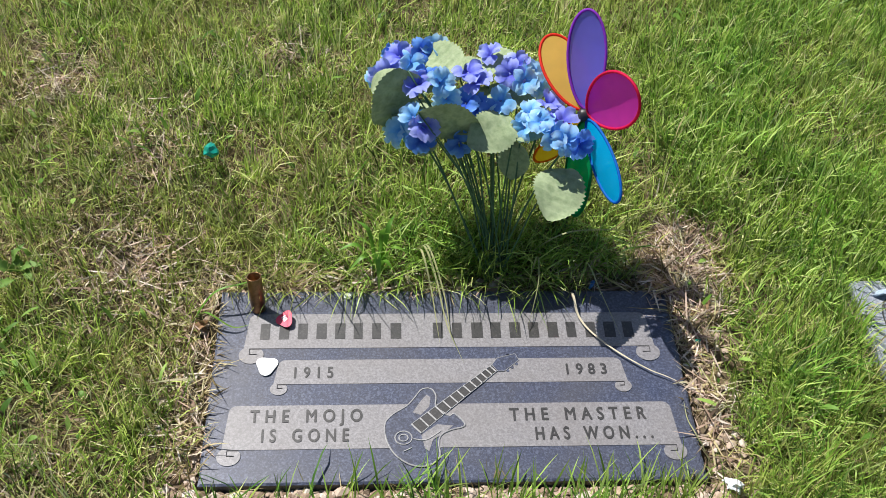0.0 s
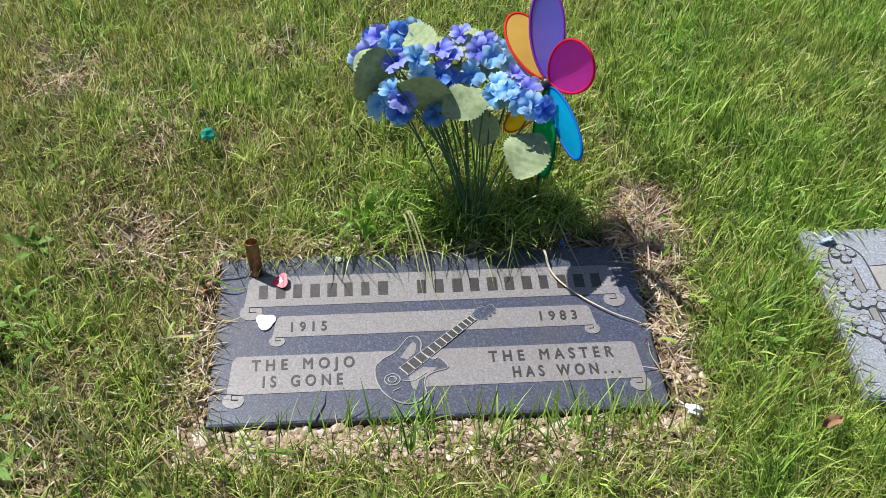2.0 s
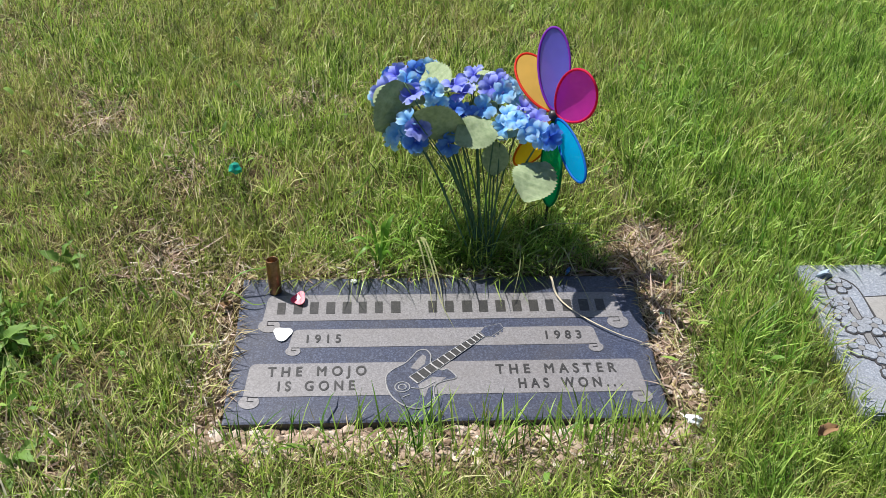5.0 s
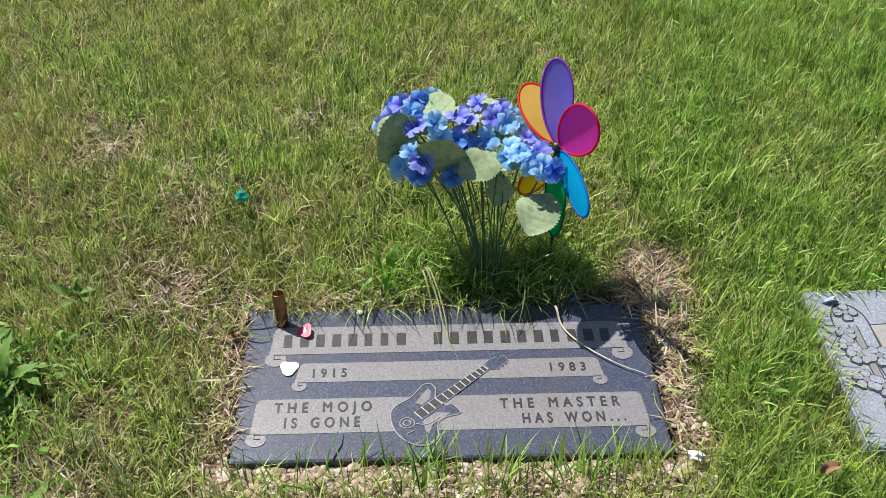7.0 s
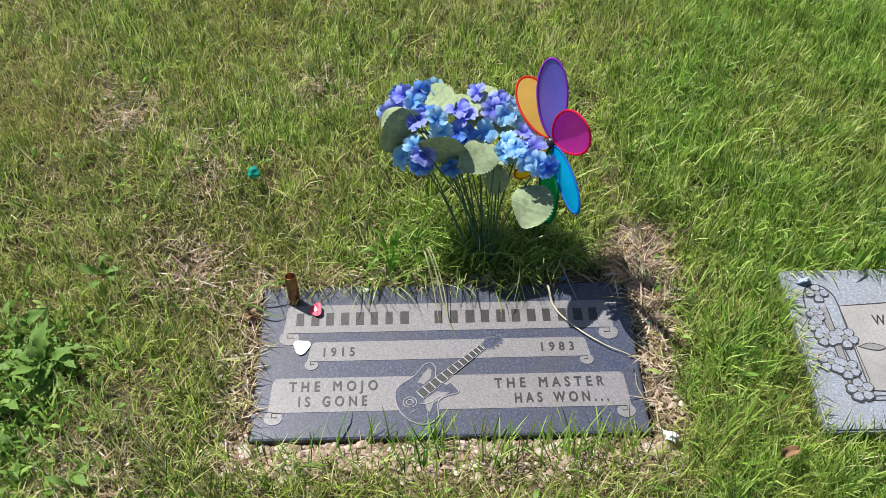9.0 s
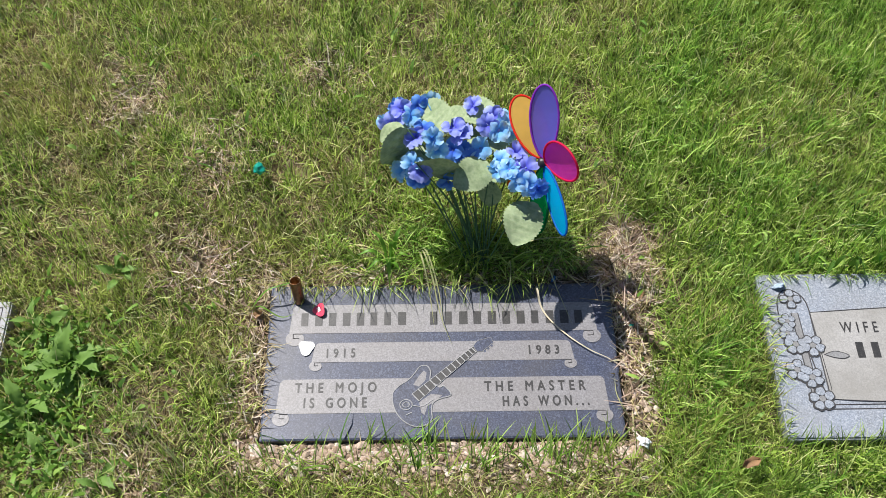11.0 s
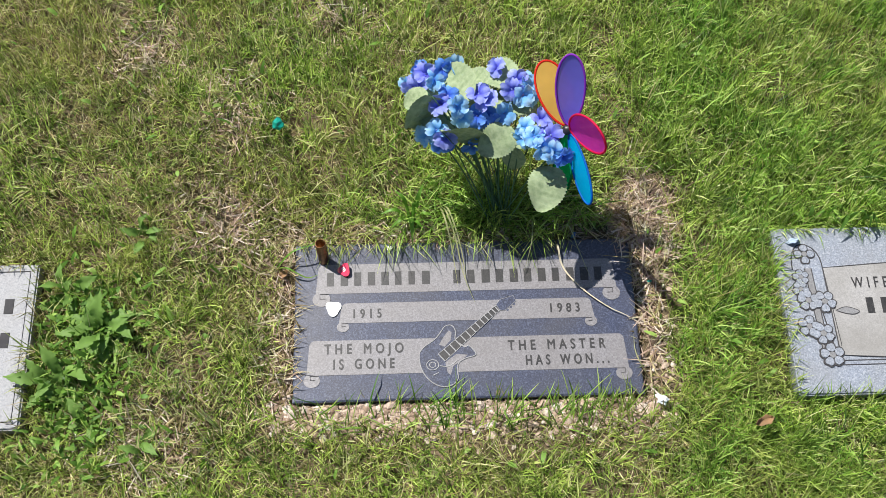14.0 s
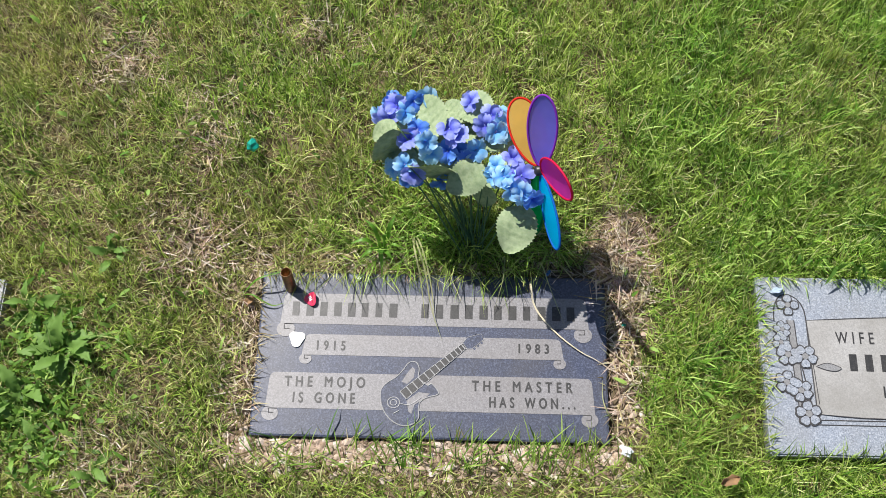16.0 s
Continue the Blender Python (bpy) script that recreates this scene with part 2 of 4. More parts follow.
M_FOIL = plain("teal_foil", (0.01, 0.33, 0.24), 0.3, 0.3, 0.35)
M_BLUEFOIL = plain("blue_foil", (0.04, 0.16, 0.45), 0.3, 0.2, 0.3)
M_GLOW_SCRAP = plain("bluish_glow_scrap", (0.36, 0.45, 0.56), 0.35, 0, 0.2)
M_DEADLEAF = plain("dead_brown_leaf", (0.26, 0.15, 0.07), 0.8, 0, 0.4)

# ---- building helpers ----


def mesh_of(name, bm, material, smooth=False):
    me = bpy.data.meshes.new(name)
    bm.normal_update()
    bm.to_mesh(me)
    bm.free()
    me.materials.append(material)
    if smooth:
        me.polygons.foreach_set("use_smooth", [True] * len(me.polygons))
    return me


def part(name, bm, material, parent, label="", smooth=False, matrix=None):
    me = bm if isinstance(bm, bpy.types.Mesh) else mesh_of(name, bm, material, smooth)
    ob = new(name, me)
    ob.parent = parent
    if matrix is not None:
        ob.matrix_basis = matrix
    return tagged(ob, label)


def thing(name, matrix, label, category, group="", kind=""):
    ob = new(name)
    ob.empty_display_size = 0.02
    ob.matrix_basis = matrix
    return tagged(ob, label, category, group, kind)


def box_bm(x0, x1, y0, y1, z0, z1, bevel=0.0):
    bm = bmesh.new()
    bmesh.ops.create_cube(bm, size=1)
    for v in bm.verts:
        v.co = Vector(((x0 + x1) / 2 + v.co.x * (x1 - x0), (y0 + y1) / 2 + v.co.y * (y1 - y0), (z0 + z1) / 2 + v.co.z * (z1 - z0)))
    if bevel:
        bmesh.ops.bevel(bm, geom=bm.edges[:], offset=bevel, segments=2, affect="EDGES")
    return bm


def plate_bm(outline, z0, z1):
    """A flat plate with an outline (anticlockwise list of x, y)."""
    bm = bmesh.new()
    top = [bm.verts.new((x, y, z1)) for x, y in outline]
    low = [bm.verts.new((x, y, z0)) for x, y in outline]
    bm.faces.new(top)
    n = len(top)
    for i in range(n):
        bm.faces.new((low[i], low[(i + 1) % n], top[(i + 1) % n], top[i]))
    bmesh.ops.recalc_face_normals(bm, faces=bm.faces)
    bmesh.ops.triangulate(bm, faces=[f for f in bm.faces if len(f.verts) > 4])
    return bm


def tube_bm(points, radii, sides=8, bm=None, closed=False):
    """A tube along points; radii one number or one for each point."""
    bm = bm or bmesh.new()
    pts = [Vector(p) for p in points]
    n = len(pts)
    if isinstance(radii, (int, float)):
        radii = [radii] * n
    rings, side = [], None
    for i, p in enumerate(pts):
        a = pts[(i - 1) % n] if closed or i else p
        c = pts[(i + 1) % n] if closed or i < n - 1 else p
        d = (c - a).normalized()
        if side is None:
            side = d.orthogonal().normalized()
        side = (side - d * side.dot(d)).normalized()
        other = d.cross(side)
        rings.append([bm.verts.new(p + radii[i] * (math.cos(k * math.tau / sides) * side + math.sin(k * math.tau / sides) * other)) for k in range(sides)])
    for i in range(n if closed else n - 1):
        r, s = rings[i], rings[(i + 1) % n]
        for k in range(sides):
            bm.faces.new((r[k], r[(k + 1) % sides], s[(k + 1) % sides], s[k]))
    if not closed:
        bm.faces.new(rings[0][::-1])
        bm.faces.new(rings[-1])
    return bm


def smooth_line(points, steps=6):
    """A Catmull-Rom line through the points."""
    p = [Vector(q) for q in points]
    p = [2 * p[0] - p[1]] + p + [2 * p[-1] - p[-2]]
    out = []
    for i in range(1, len(p) - 2):
        a, b_, c_, d = p[i - 1:i + 3]
        for k in range(steps):
            t = k / steps
            out.append(0.5 * (2 * b_ + (c_ - a) * t + (2 * a - 5 * b_ + 4 * c_ - d) * t * t + (3 * b_ - a - 3 * c_ + d) * t ** 3))
    return out + [p[-2]]


def lettering(text, size, width, z, depth, material, parent, x, y, label, bold=0.022):
    """Cut letters with their left foot at x, y, spread to the given width."""
    cu = bpy.data.curves.new("letters", "FONT")
    cu.body, cu.size, cu.extrude, cu.offset, cu.space_character, cu.space_word = text, size, depth / 2, 0.0, 1.7, 1.25
    ob = bpy.data.objects.new("letters", cu)
    scene.collection.objects.link(ob)
    bpy.context.view_layer.update()
    me = bpy.data.meshes.new_from_object(ob.evaluated_get(bpy.context.evaluated_depsgraph_get()))
    bpy.data.objects.remove(ob)
    xs = [v.co.x for v in me.vertices]
    lo, s = min(xs), width / (max(xs) - min(xs))
    for v in me.vertices:
        v.co = Vector(((v.co.x - lo) * s, v.co.y, v.co.z))
    spans = []
    for p in sorted(me.polygons, key=lambda q: min(me.vertices[i].co.x for i in q.vertices)):
        x0, x1 = min(me.vertices[i].co.x for i in p.vertices), max(me.vertices[i].co.x for i in p.vertices)
        if spans and x0 <= spans[-1][1] + 1e-5:
            spans[-1][1] = max(spans[-1][1], x1)
        else:
            spans.append([x0, x1])
    for x0, x1 in spans:
        bm = bmesh.new()
        for k, (sx, sy) in enumerate(((-1, 0), (1, 0), (0, 1), (0, -1))):
            made = {}
            for p in me.polygons:
                if x0 - 1e-6 <= me.vertices[p.vertices[0]].co.x <= x1 + 1e-6:
                    for i in p.vertices:
                        if i not in made:
                            made[i] = bm.verts.new(me.vertices[i].co + Vector((sx * size * bold, sy * size * bold, 0.00004 * k)))
                    bm.faces.new([made[i] for i in p.vertices])
        part("letter", bm, material, parent, label, matrix=pose(x, y, z + depth / 2))
    bpy.data.meshes.remove(me)


# ---- ground ----
STONE = (-0.305, 0.305, -0.154, 0.142)
RIGHT = (0.570, 1.196, -0.170, 0.147)
LEFT = (-1.372, -0.762, -0.190, 0.112)


def outside(x, y, r):
    """Distance from a rectangle, nothing inside it."""
    dx = np.maximum(np.maximum(r[0] - x, x - r[1]), 0)
    dy = np.maximum(np.maximum(r[2] - y, y - r[3]), 0)
    return np.hypot(dx, dy)


def wave(x, y):
    return np.sin(7.1 * x + 1.3) * np.sin(6.3 * y + 0.4) * 0.5 + np.sin(17 * x - 9 * y) * 0.25 + np.sin(23 * y + 13 * x + 2) * 0.25


def height(x, y):
    d = np.minimum(outside(x, y, STONE), np.minimum(outside(x, y, RIGHT), outside(x, y, LEFT)))
    k = np.clip((d - 0.02) / 0.30, 0, 1)
    k = k * k * (3 - 2 * k)
    return -0.013 + 0.030 * k + 0.004 * wave(x, y) * np.clip(d / 0.1, 0, 1)


def ground_sheet():
    near = np.linspace(-2.0, 2.0, 161)
    xs = np.concatenate([[-300, -80, -20, -6, -3], near, [3, 6, 20, 80, 300]])
    X, Y = np.meshgrid(xs, xs + 0.4)
    Z = height(X, Y)
    for r in (STONE, RIGHT, LEFT):
        Z = np.where(outside(X, Y, r) < 1e-6, -0.02, Z)
    n = len(xs)
    verts = np.stack([X.ravel(), Y.ravel(), Z.ravel()], 1)
    i = np.arange(n * n).reshape(n, n)
    faces = np.stack([i[:-1, :-1], i[:-1, 1:], i[1:, 1:], i[1:, :-1]], -1).reshape(-1, 4)
    me = bpy.data.meshes.new("ground")
    me.from_pydata(verts.tolist(), [], faces.tolist())
    me.polygons.foreach_set("use_smooth", [True] * len(me.polygons))
    me.materials.append(M_SOIL)
    tagged(new("ground", me), "dry brown soil under a patchy lawn", "ground", kind="structure")


ground_sheet()
rng = np.random.default_rng(7)


def blades(name, x, y, length, width, lean, curl, material, label, category, z0=None, heading=None, short=False):
    """Curved leaf blades, each a strip of its own, in one mesh."""
    n = len(x)
    head = rng.uniform(0, math.tau, n) if heading is None else heading
    dx, dy = np.cos(head), np.sin(head)
    roll = rng.normal(0, 0.5, n)
    z = height(x, y) if z0 is None else z0
    p = np.stack([x, y, z - 0.002], 1)
    side = np.stack([-dy * np.cos(roll), dx * np.cos(roll), np.sin(roll)], 1)
    levels, last = [], 0.0
    for s, w in ((0.0, 0.9), (0.55, 1.0), (1.0, 0.0)) if short else ((0.0, 0.8), (0.38, 1.0), (0.74, 0.7), (1.0, 0.0)):
        ang = lean + curl * (s + last) / 2
        step = (s - last) * length
        p = p + np.stack([dx * np.sin(ang) * step, dy * np.sin(ang) * step, np.cos(ang) * step], 1)
        on = np.minimum(np.minimum(outside(p[:, 0], p[:, 1], STONE), outside(p[:, 0], p[:, 1], RIGHT)), outside(p[:, 0], p[:, 1], LEFT)) < 1e-4
        floor_z = np.where(on, 0.018 * (np.abs(p[:, 0]) > 0.4) + 0.0025, height(p[:, 0], p[:, 1]))
        p[:, 2] = np.maximum(p[:, 2], floor_z)
        levels.append((p.copy(), (width * w / 2)[:, None]))
        last = s
    cols = []
    for q, w in levels[:-1]:
        cols += [q - side * w, q + side * w]
    cols.append(levels[-1][0])
    verts = np.stack(cols, 1).reshape(-1, 3)
    corners, firsts = ([0, 1, 3, 2, 2, 3, 4], [0, 4]) if short else ([0, 1, 3, 2, 2, 3, 5, 4, 4, 5, 6], [0, 4, 8])
    loops = ((np.arange(n) * len(cols))[:, None] + np.array([corners])).ravel()
    starts = (np.arange(n)[:, None] * len(corners) + np.array([firsts])).ravel()
    me = bpy.data.meshes.new(name)
    me.vertices.add(len(verts))
    me.vertices.foreach_set("co", verts.ravel().astype(np.float32))
    me.loops.add(len(loops))
    me.loops.foreach_set("vertex_index", loops.astype(np.int32))
    me.polygons.add(len(starts))
    me.polygons.foreach_set("loop_start", starts.astype(np.int32))
    me.polygons.foreach_set("use_smooth", np.ones(len(starts), dtype=bool))
    me.materials.append(material)
    me.update(calc_edges=True)
    return tagged(new(name, me), label, category, kind="stuff")


def scatter(n, x0, x1, y0, y1):
    return rng.uniform(x0, x1, n), rng.uniform(y0, y1, n)


def clear(x, y, gap):
    return (outside(x, y, STONE) > gap) & (outside(x, y, RIGHT) > gap * 0.4) & (outside(x, y, LEFT) > gap * 0.4)


def bare(x, y):
    """How bare the soil is: gravel along the front and the worn strip beside the marker."""
    d = outside(x, y, STONE)
    front = (y < STONE[2] + 0.02) * np.exp(-(d / (0.072 + 0.022 * np.sin(9 * x + 1))) ** 2)
    flank = (x > 0.30) * (y > -0.15) * (y < 0.27) * np.exp(-(np.maximum(x - 0.30, 0) / (0.082 + 0.03 * (y > 0.10) + 0.014 * np.sin(31 * y))) ** 4)
    back = (y > 0.13) * np.exp(-(d / 0.04) ** 2) * 0.85
    left = (x < -0.30) * np.exp(-(d / 0.045) ** 2) * 0.95
    spots = 1.4 * np.exp(-((x - 0.330) / 0.056) ** 4 - ((y - 0.175) / 0.085) ** 4) + np.exp(-((x + 0.43) ** 2 + (y - 0.185) ** 2) / 0.0032) + 0.7 * np.exp(-((x + 0.60) ** 2 + (y - 0.56) ** 2) / 0.005) + 0.6 * np.exp(-((x + 0.43) ** 2 + (y - 0.40) ** 2) / 0.003) + 0.6 * np.exp(-((x + 0.55) ** 2 + (y + 0.22) ** 2) / 0.006) + 0.5 * np.exp(-((x + 0.25) ** 2 + (y - 0.62) ** 2) / 0.005)
    return np.clip(1.15 * np.maximum.reduce([front, flank, back, left, spots]), 0, 1)


def dryness(x, y):
    """Drier, yellower lawn on one side of the marker, lusher on the other."""
    return np.clip(0.42 - 0.50 * x + 0.34 * wave(x * 0.8 + 3, y * 0.8), 0.08, 0.92)


def tufts(n, count, x0, x1, y0, y1, spread):
    """Blades in tufts: roots round shared centres, leaning outwards from them."""
    cx, cy = scatter(count, x0, x1, y0, y1)
    k = rng.integers(0, count, n)
    ox, oy = rng.normal(0, spread, n), rng.normal(0, spread, n)
    head = np.arctan2(oy, ox) + rng.normal(0, 0.7, n)
    far = np.hypot(ox, oy) / spread
    tall = rng.uniform(0.7, 1.25, count)[k]
    return cx[k] + ox, cy[k] + oy, head, far, tall


AREA = (-1.25, 1.35, -0.55, 1.60)


def lawn(n, count, area, spread, keep_rule, length, width, lean, material, name_, label):
    x, y, head, far, tall = tufts(n, count, *area, spread)
    core = (x > -1.0) & (x < 1.1) & (y < 1.35)
    ok = clear(x, y, 0.006) & keep_rule(x, y) & (core | (rng.random(n) < 0.6))
    x, y, head, far, tall = x[ok], y[ok], head[ok], far[ok], tall[ok]
    n = len(x)
    blades(name_, x, y, rng.gamma(7, length / 7, n) * tall, rng.uniform(*width, n), np.clip(lean * far + rng.normal(0, 0.24, n), 0, 1.4), rng.normal(0.55, 0.5, n), material, label, "grass", heading=head, short=True)


lawn(440000, 19000, AREA, 0.011, lambda x, y: (rng.random(len(x)) > 0.97 * bare(x, y)) & (rng.random(len(x)) > 0.62 * dryness(x, y)), 0.034, (0.0010, 0.0023), 0.36, M_GREEN, "lawn_grass", "patchy green lawn grass with yellowing blades")
lawn(120000, 5200, (0.34, 1.35, -0.5, 1.6), 0.012, lambda x, y: (rng.random(len(x)) < (0.2 + 0.8 * (wave(x * 1.3, y * 1.3 + 1) > -0.1)) * np.clip(0.45 + (x - 0.34) / 0.3, 0, 1) * np.clip((1.33 - x) / 0.3, 0, 1) * np.clip((1.55 - y) / 0.35, 0, 1) * np.clip((y + 0.5) / 0.2, 0, 1)) & (rng.random(len(x)) > bare(x, y)), 0.040, (0.0011, 0.0026), 0.34, M_LUSH, "lush_grass", "lush bright green grass beside the marker")
x, y = scatter(190000, *AREA)
keep = clear(x, y, 0.004) & (rng.random(len(x)) < 0.12 + 0.85 * dryness(x, y)) & (rng.random(len(x)) > 0.6 * bare(x, y))
x, y = x[keep], y[keep]
n = len(x)
blades("dry_grass", x, y, rng.gamma(6, 0.0055, n), rng.uniform(0.0008, 0.0019, n), np.abs(rng.normal(0.95, 0.38, n)), rng.normal(0.3, 0.5, n), M_STRAW, "dead straw-coloured thatch lying between the blades", "dry grass", short=True)

# the lawn further off, in coarser tufts
r_ = 1.1 + 5.5 * rng.random(90000) ** 1.6
a_ = rng.uniform(0, math.tau, 90000)
x, y = 0.05 + r_ * np.cos(a_), 0.5 + r_ * np.sin(a_)
ok = (x < AREA[0]) | (x > AREA[1]) | (y < AREA[2]) | (y > AREA[3])
x, y, r_ = x[ok], y[ok], r_[ok]
ok = clear(x, y, 0.01)
x, y, r_ = x[ok], y[ok], r_[ok]
n = len(x)
blades("outer_lawn_grass", x, y, rng.gamma(10, 0.0045, n), rng.uniform(0.0016, 0.004, n) * (0.6 + 0.4 * r_), np.abs(rng.normal(0.6, 0.35, n)), rng.normal(0.75, 0.45, n), M_GREEN, "lawn grass round the row of grave markers", "grass", short=True)

# taller grass round the flower stems and hanging over the marker's back edge
x = np.minimum(rng.normal(0.06, 0.10, 900), 0.20 + 0.04 * rng.random(900))
y = 0.175 + np.abs(rng.normal(0, 0.07, 900))
n = len(x)
blades("long_grass", x, y, rng.uniform(0.05, 0.11, n), rng.uniform(0.0013, 0.0028, n), np.abs(rng.normal(0.35, 0.25, n)), rng.normal(0.9, 0.5, n), M_LUSH, "uncut dark green grass round the flower stems", "grass", heading=rng.normal(-1.5, 1.3, n))
x = rng.uniform(-0.31, 0.20, 300)
y = STONE[3] + rng.uniform(0.004, 0.035, 300)
n = len(x)
blades("overhanging_grass", x, y, rng.uniform(0.04, 0.105, n), rng.uniform(0.0008, 0.0018, n), np.abs(rng.normal(0.5, 0.25, n)), rng.normal(0.8, 0.4, n), M_GREEN, "thin grass hanging over the marker's back edge", "grass", heading=rng.normal(-1.57, 0.6, n))
x = np.concatenate([rng.uniform(-0.30, 0.34, 130), rng.normal(0.20, 0.05, 100), rng.normal(-0.04, 0.02, 36), rng.normal(0.06, 0.015, 30)])
y = STONE[2] - rng.uniform(0.004, 0.06, len(x))
n = len(x)
blades("front_grass", x, y, rng.uniform(0.035, 0.085, n), rng.uniform(0.0014, 0.0032, n), np.abs(rng.normal(0.3, 0.2, n)), rng.normal(0.7, 0.5, n), M_LUSH, "green grass standing before the marker's front edge", "grass", heading=rng.normal(1.4, 0.9, n))
y = rng.uniform(STONE[2], STONE[3], 60)
x = STONE[0] - rng.uniform(0.003, 0.02, 60)
blades("side_grass", x, y, rng.uniform(0.03, 0.055, 60), rng.uniform(0.001, 0.002, 60), np.abs(rng.normal(0.5, 0.3, 60)), rng.normal(0.6, 0.4, 60), M_STRAW, "dry grass leaning over the marker's side edge", "dry grass", heading=rng.normal(0, 0.7, 60))

# straw and leaf litter on the worn strips and the bald spots
BALD = ((0.336, 0.178, 0.026, 0.042, 3800), (0.332, 0.03, 0.015, 0.10, 480), (0.23, 0.185, 0.06, 0.02, 500), (-0.332, 0.0, 0.018, 0.10, 420), (-0.43, 0.185, 0.045, 0.04, 900), (-0.43, 0.40, 0.04, 0.04, 500), (-0.60, 0.56, 0.05, 0.06, 700), (-0.25, 0.62, 0.06, 0.05, 500), (-0.55, -0.22, 0.07, 0.05, 800), (-0.12, 0.165, 0.12, 0.014, 500))
for mt, nm, lab, share in ((M_LITTER, "straw_litter", "pinkish dead straw and stem litter on bare soil", 0.62), (M_STRAW, "pale_straw_litter", "pale dead straw lying loose on bare soil", 0.38)):
    x = np.concatenate([rng.normal(cx, sx, int(k * share)) for cx, cy, sx, sy, k in BALD])
    y = np.concatenate([rng.normal(cy, sy, int(k * share)) for cx, cy, sx, sy, k in BALD])
    ok = clear(x, y, 0.003)
    x, y = x[ok], y[ok]
    n = len(x)
    blades(nm, x, y, rng.gamma(5, 0.006, n), rng.uniform(0.0009, 0.0030, n), rng.normal(1.35, 0.2, n), rng.normal(0.1, 0.4, n), mt, lab, "straw", z0=height(x, y) + rng.uniform(0, 0.012, n), short=True)


def pebbles():
    """Small rounded stones bedded along the marker's edges."""
    src = bmesh.new()
    bmesh.ops.create_icosphere(src, subdivisions=1, radius=1)
    sv = np.array([v.co[:] for v in src.verts])
    sf = np.array([[v.index for v in f.verts] for f in src.faces])
    src.free()
    x = np.concatenate([rng.uniform(-0.34, 0.36, 3300), rng.normal(0.335, 0.025, 260), rng.normal(-0.335, 0.02, 300), rng.uniform(-0.3, 0.1, 160)])
    y = np.concatenate([STONE[2] - 0.004 - np.abs(rng.normal(0, 0.030, 3300)), rng.uniform(-0.16, 0.16, 260), rng.uniform(-0.2, 0.12, 300), STONE[3] + np.abs(rng.normal(0.006, 0.012, 160))])
    ok = clear(x, y, 0.003)
    x, y = x[ok], y[ok]
    n = len(x)
    r = rng.gamma(4, 0.0007, n) + 0.0009
    scale = np.stack([r * rng.uniform(0.8, 1.5, n), r * rng.uniform(0.7, 1.2, n), r * rng.uniform(0.5, 0.8, n)], 1)
    a = rng.uniform(0, math.tau, n)
    v = sv[None] * (1 + rng.normal(0, 0.14, (n, len(sv), 1))) * scale[:, None]
    rx = v[..., 0] * np.cos(a)[:, None] - v[..., 1] * np.sin(a)[:, None]
    ry = v[..., 0] * np.sin(a)[:, None] + v[..., 1] * np.cos(a)[:, None]
    v = np.stack([rx + x[:, None], ry + y[:, None], v[..., 2] + (height(x, y) + r * 0.3)[:, None]], -1)
    f = (sf[None] + (np.arange(n) * len(sv))[:, None, None]).reshape(-1, 3)
    me = bpy.data.meshes.new("gravel")
    me.from_pydata(v.reshape(-1, 3).tolist(), [], f.tolist())
    me.materials.append(M_PEBBLE)
    tagged(new("gravel", me), "tan and pinkish gravel along the marker's edges", "gravel", kind="stuff")


pebbles()

# ---- the grave marker ----


def banner(x0, x1, y0, y1, parent, curl, name_):
    """A frosted scroll with rounded upper corners and a curl under each end."""
    r = 0.010
    pts = [(x0, y0), (x1, y0), (x1 - 0.004, y1 - r)]
    pts += [(x1 - 0.004 - r + r * math.cos(a), y1 - r + r * math.sin(a)) for a in (0.4, 0.8, 1.2)]
    pts += [(x1 - 0.004 - r, y1), (x0 + 0.004 + r, y1)]
    pts += [(x0 + 0.004 + r - r * math.cos(a), y1 - r + r * math.sin(a)) for a in (1.2, 0.8, 0.4)]
    pts += [(x0 + 0.004, y1 - r)]
    sheet = part(name_, plate_bm(pts, -0.001, 0.0006), M_FROST, parent, "pale frosted scroll on the polished stone")
    for sx, cx in ((1, x1 - curl * 0.75), (-1, x0 + curl * 0.75)):
        ring = [(cx + curl * 1.15 * math.cos(a), y0 - curl * 0.75 + curl * math.sin(a)) for a in (k * math.tau / 20 for k in range(20))]
        part("scroll_curl", plate_bm(ring, -0.001, 0.0010), M_FROST, sheet)
        line = [(cx - sx * curl * 0.9, y0 - 0.001, 0.0012), (cx + sx * curl * 0.2, y0 - 0.001, 0.0012), (cx + sx * curl * 0.2, y0 - curl * 0.7, 0.0012), (cx - sx * curl * 0.5, y0 - curl * 0.7, 0.0012)]
        part("curl_line", tube_bm(line, 0.0007, 5), M_CUT, sheet)
    return sheet


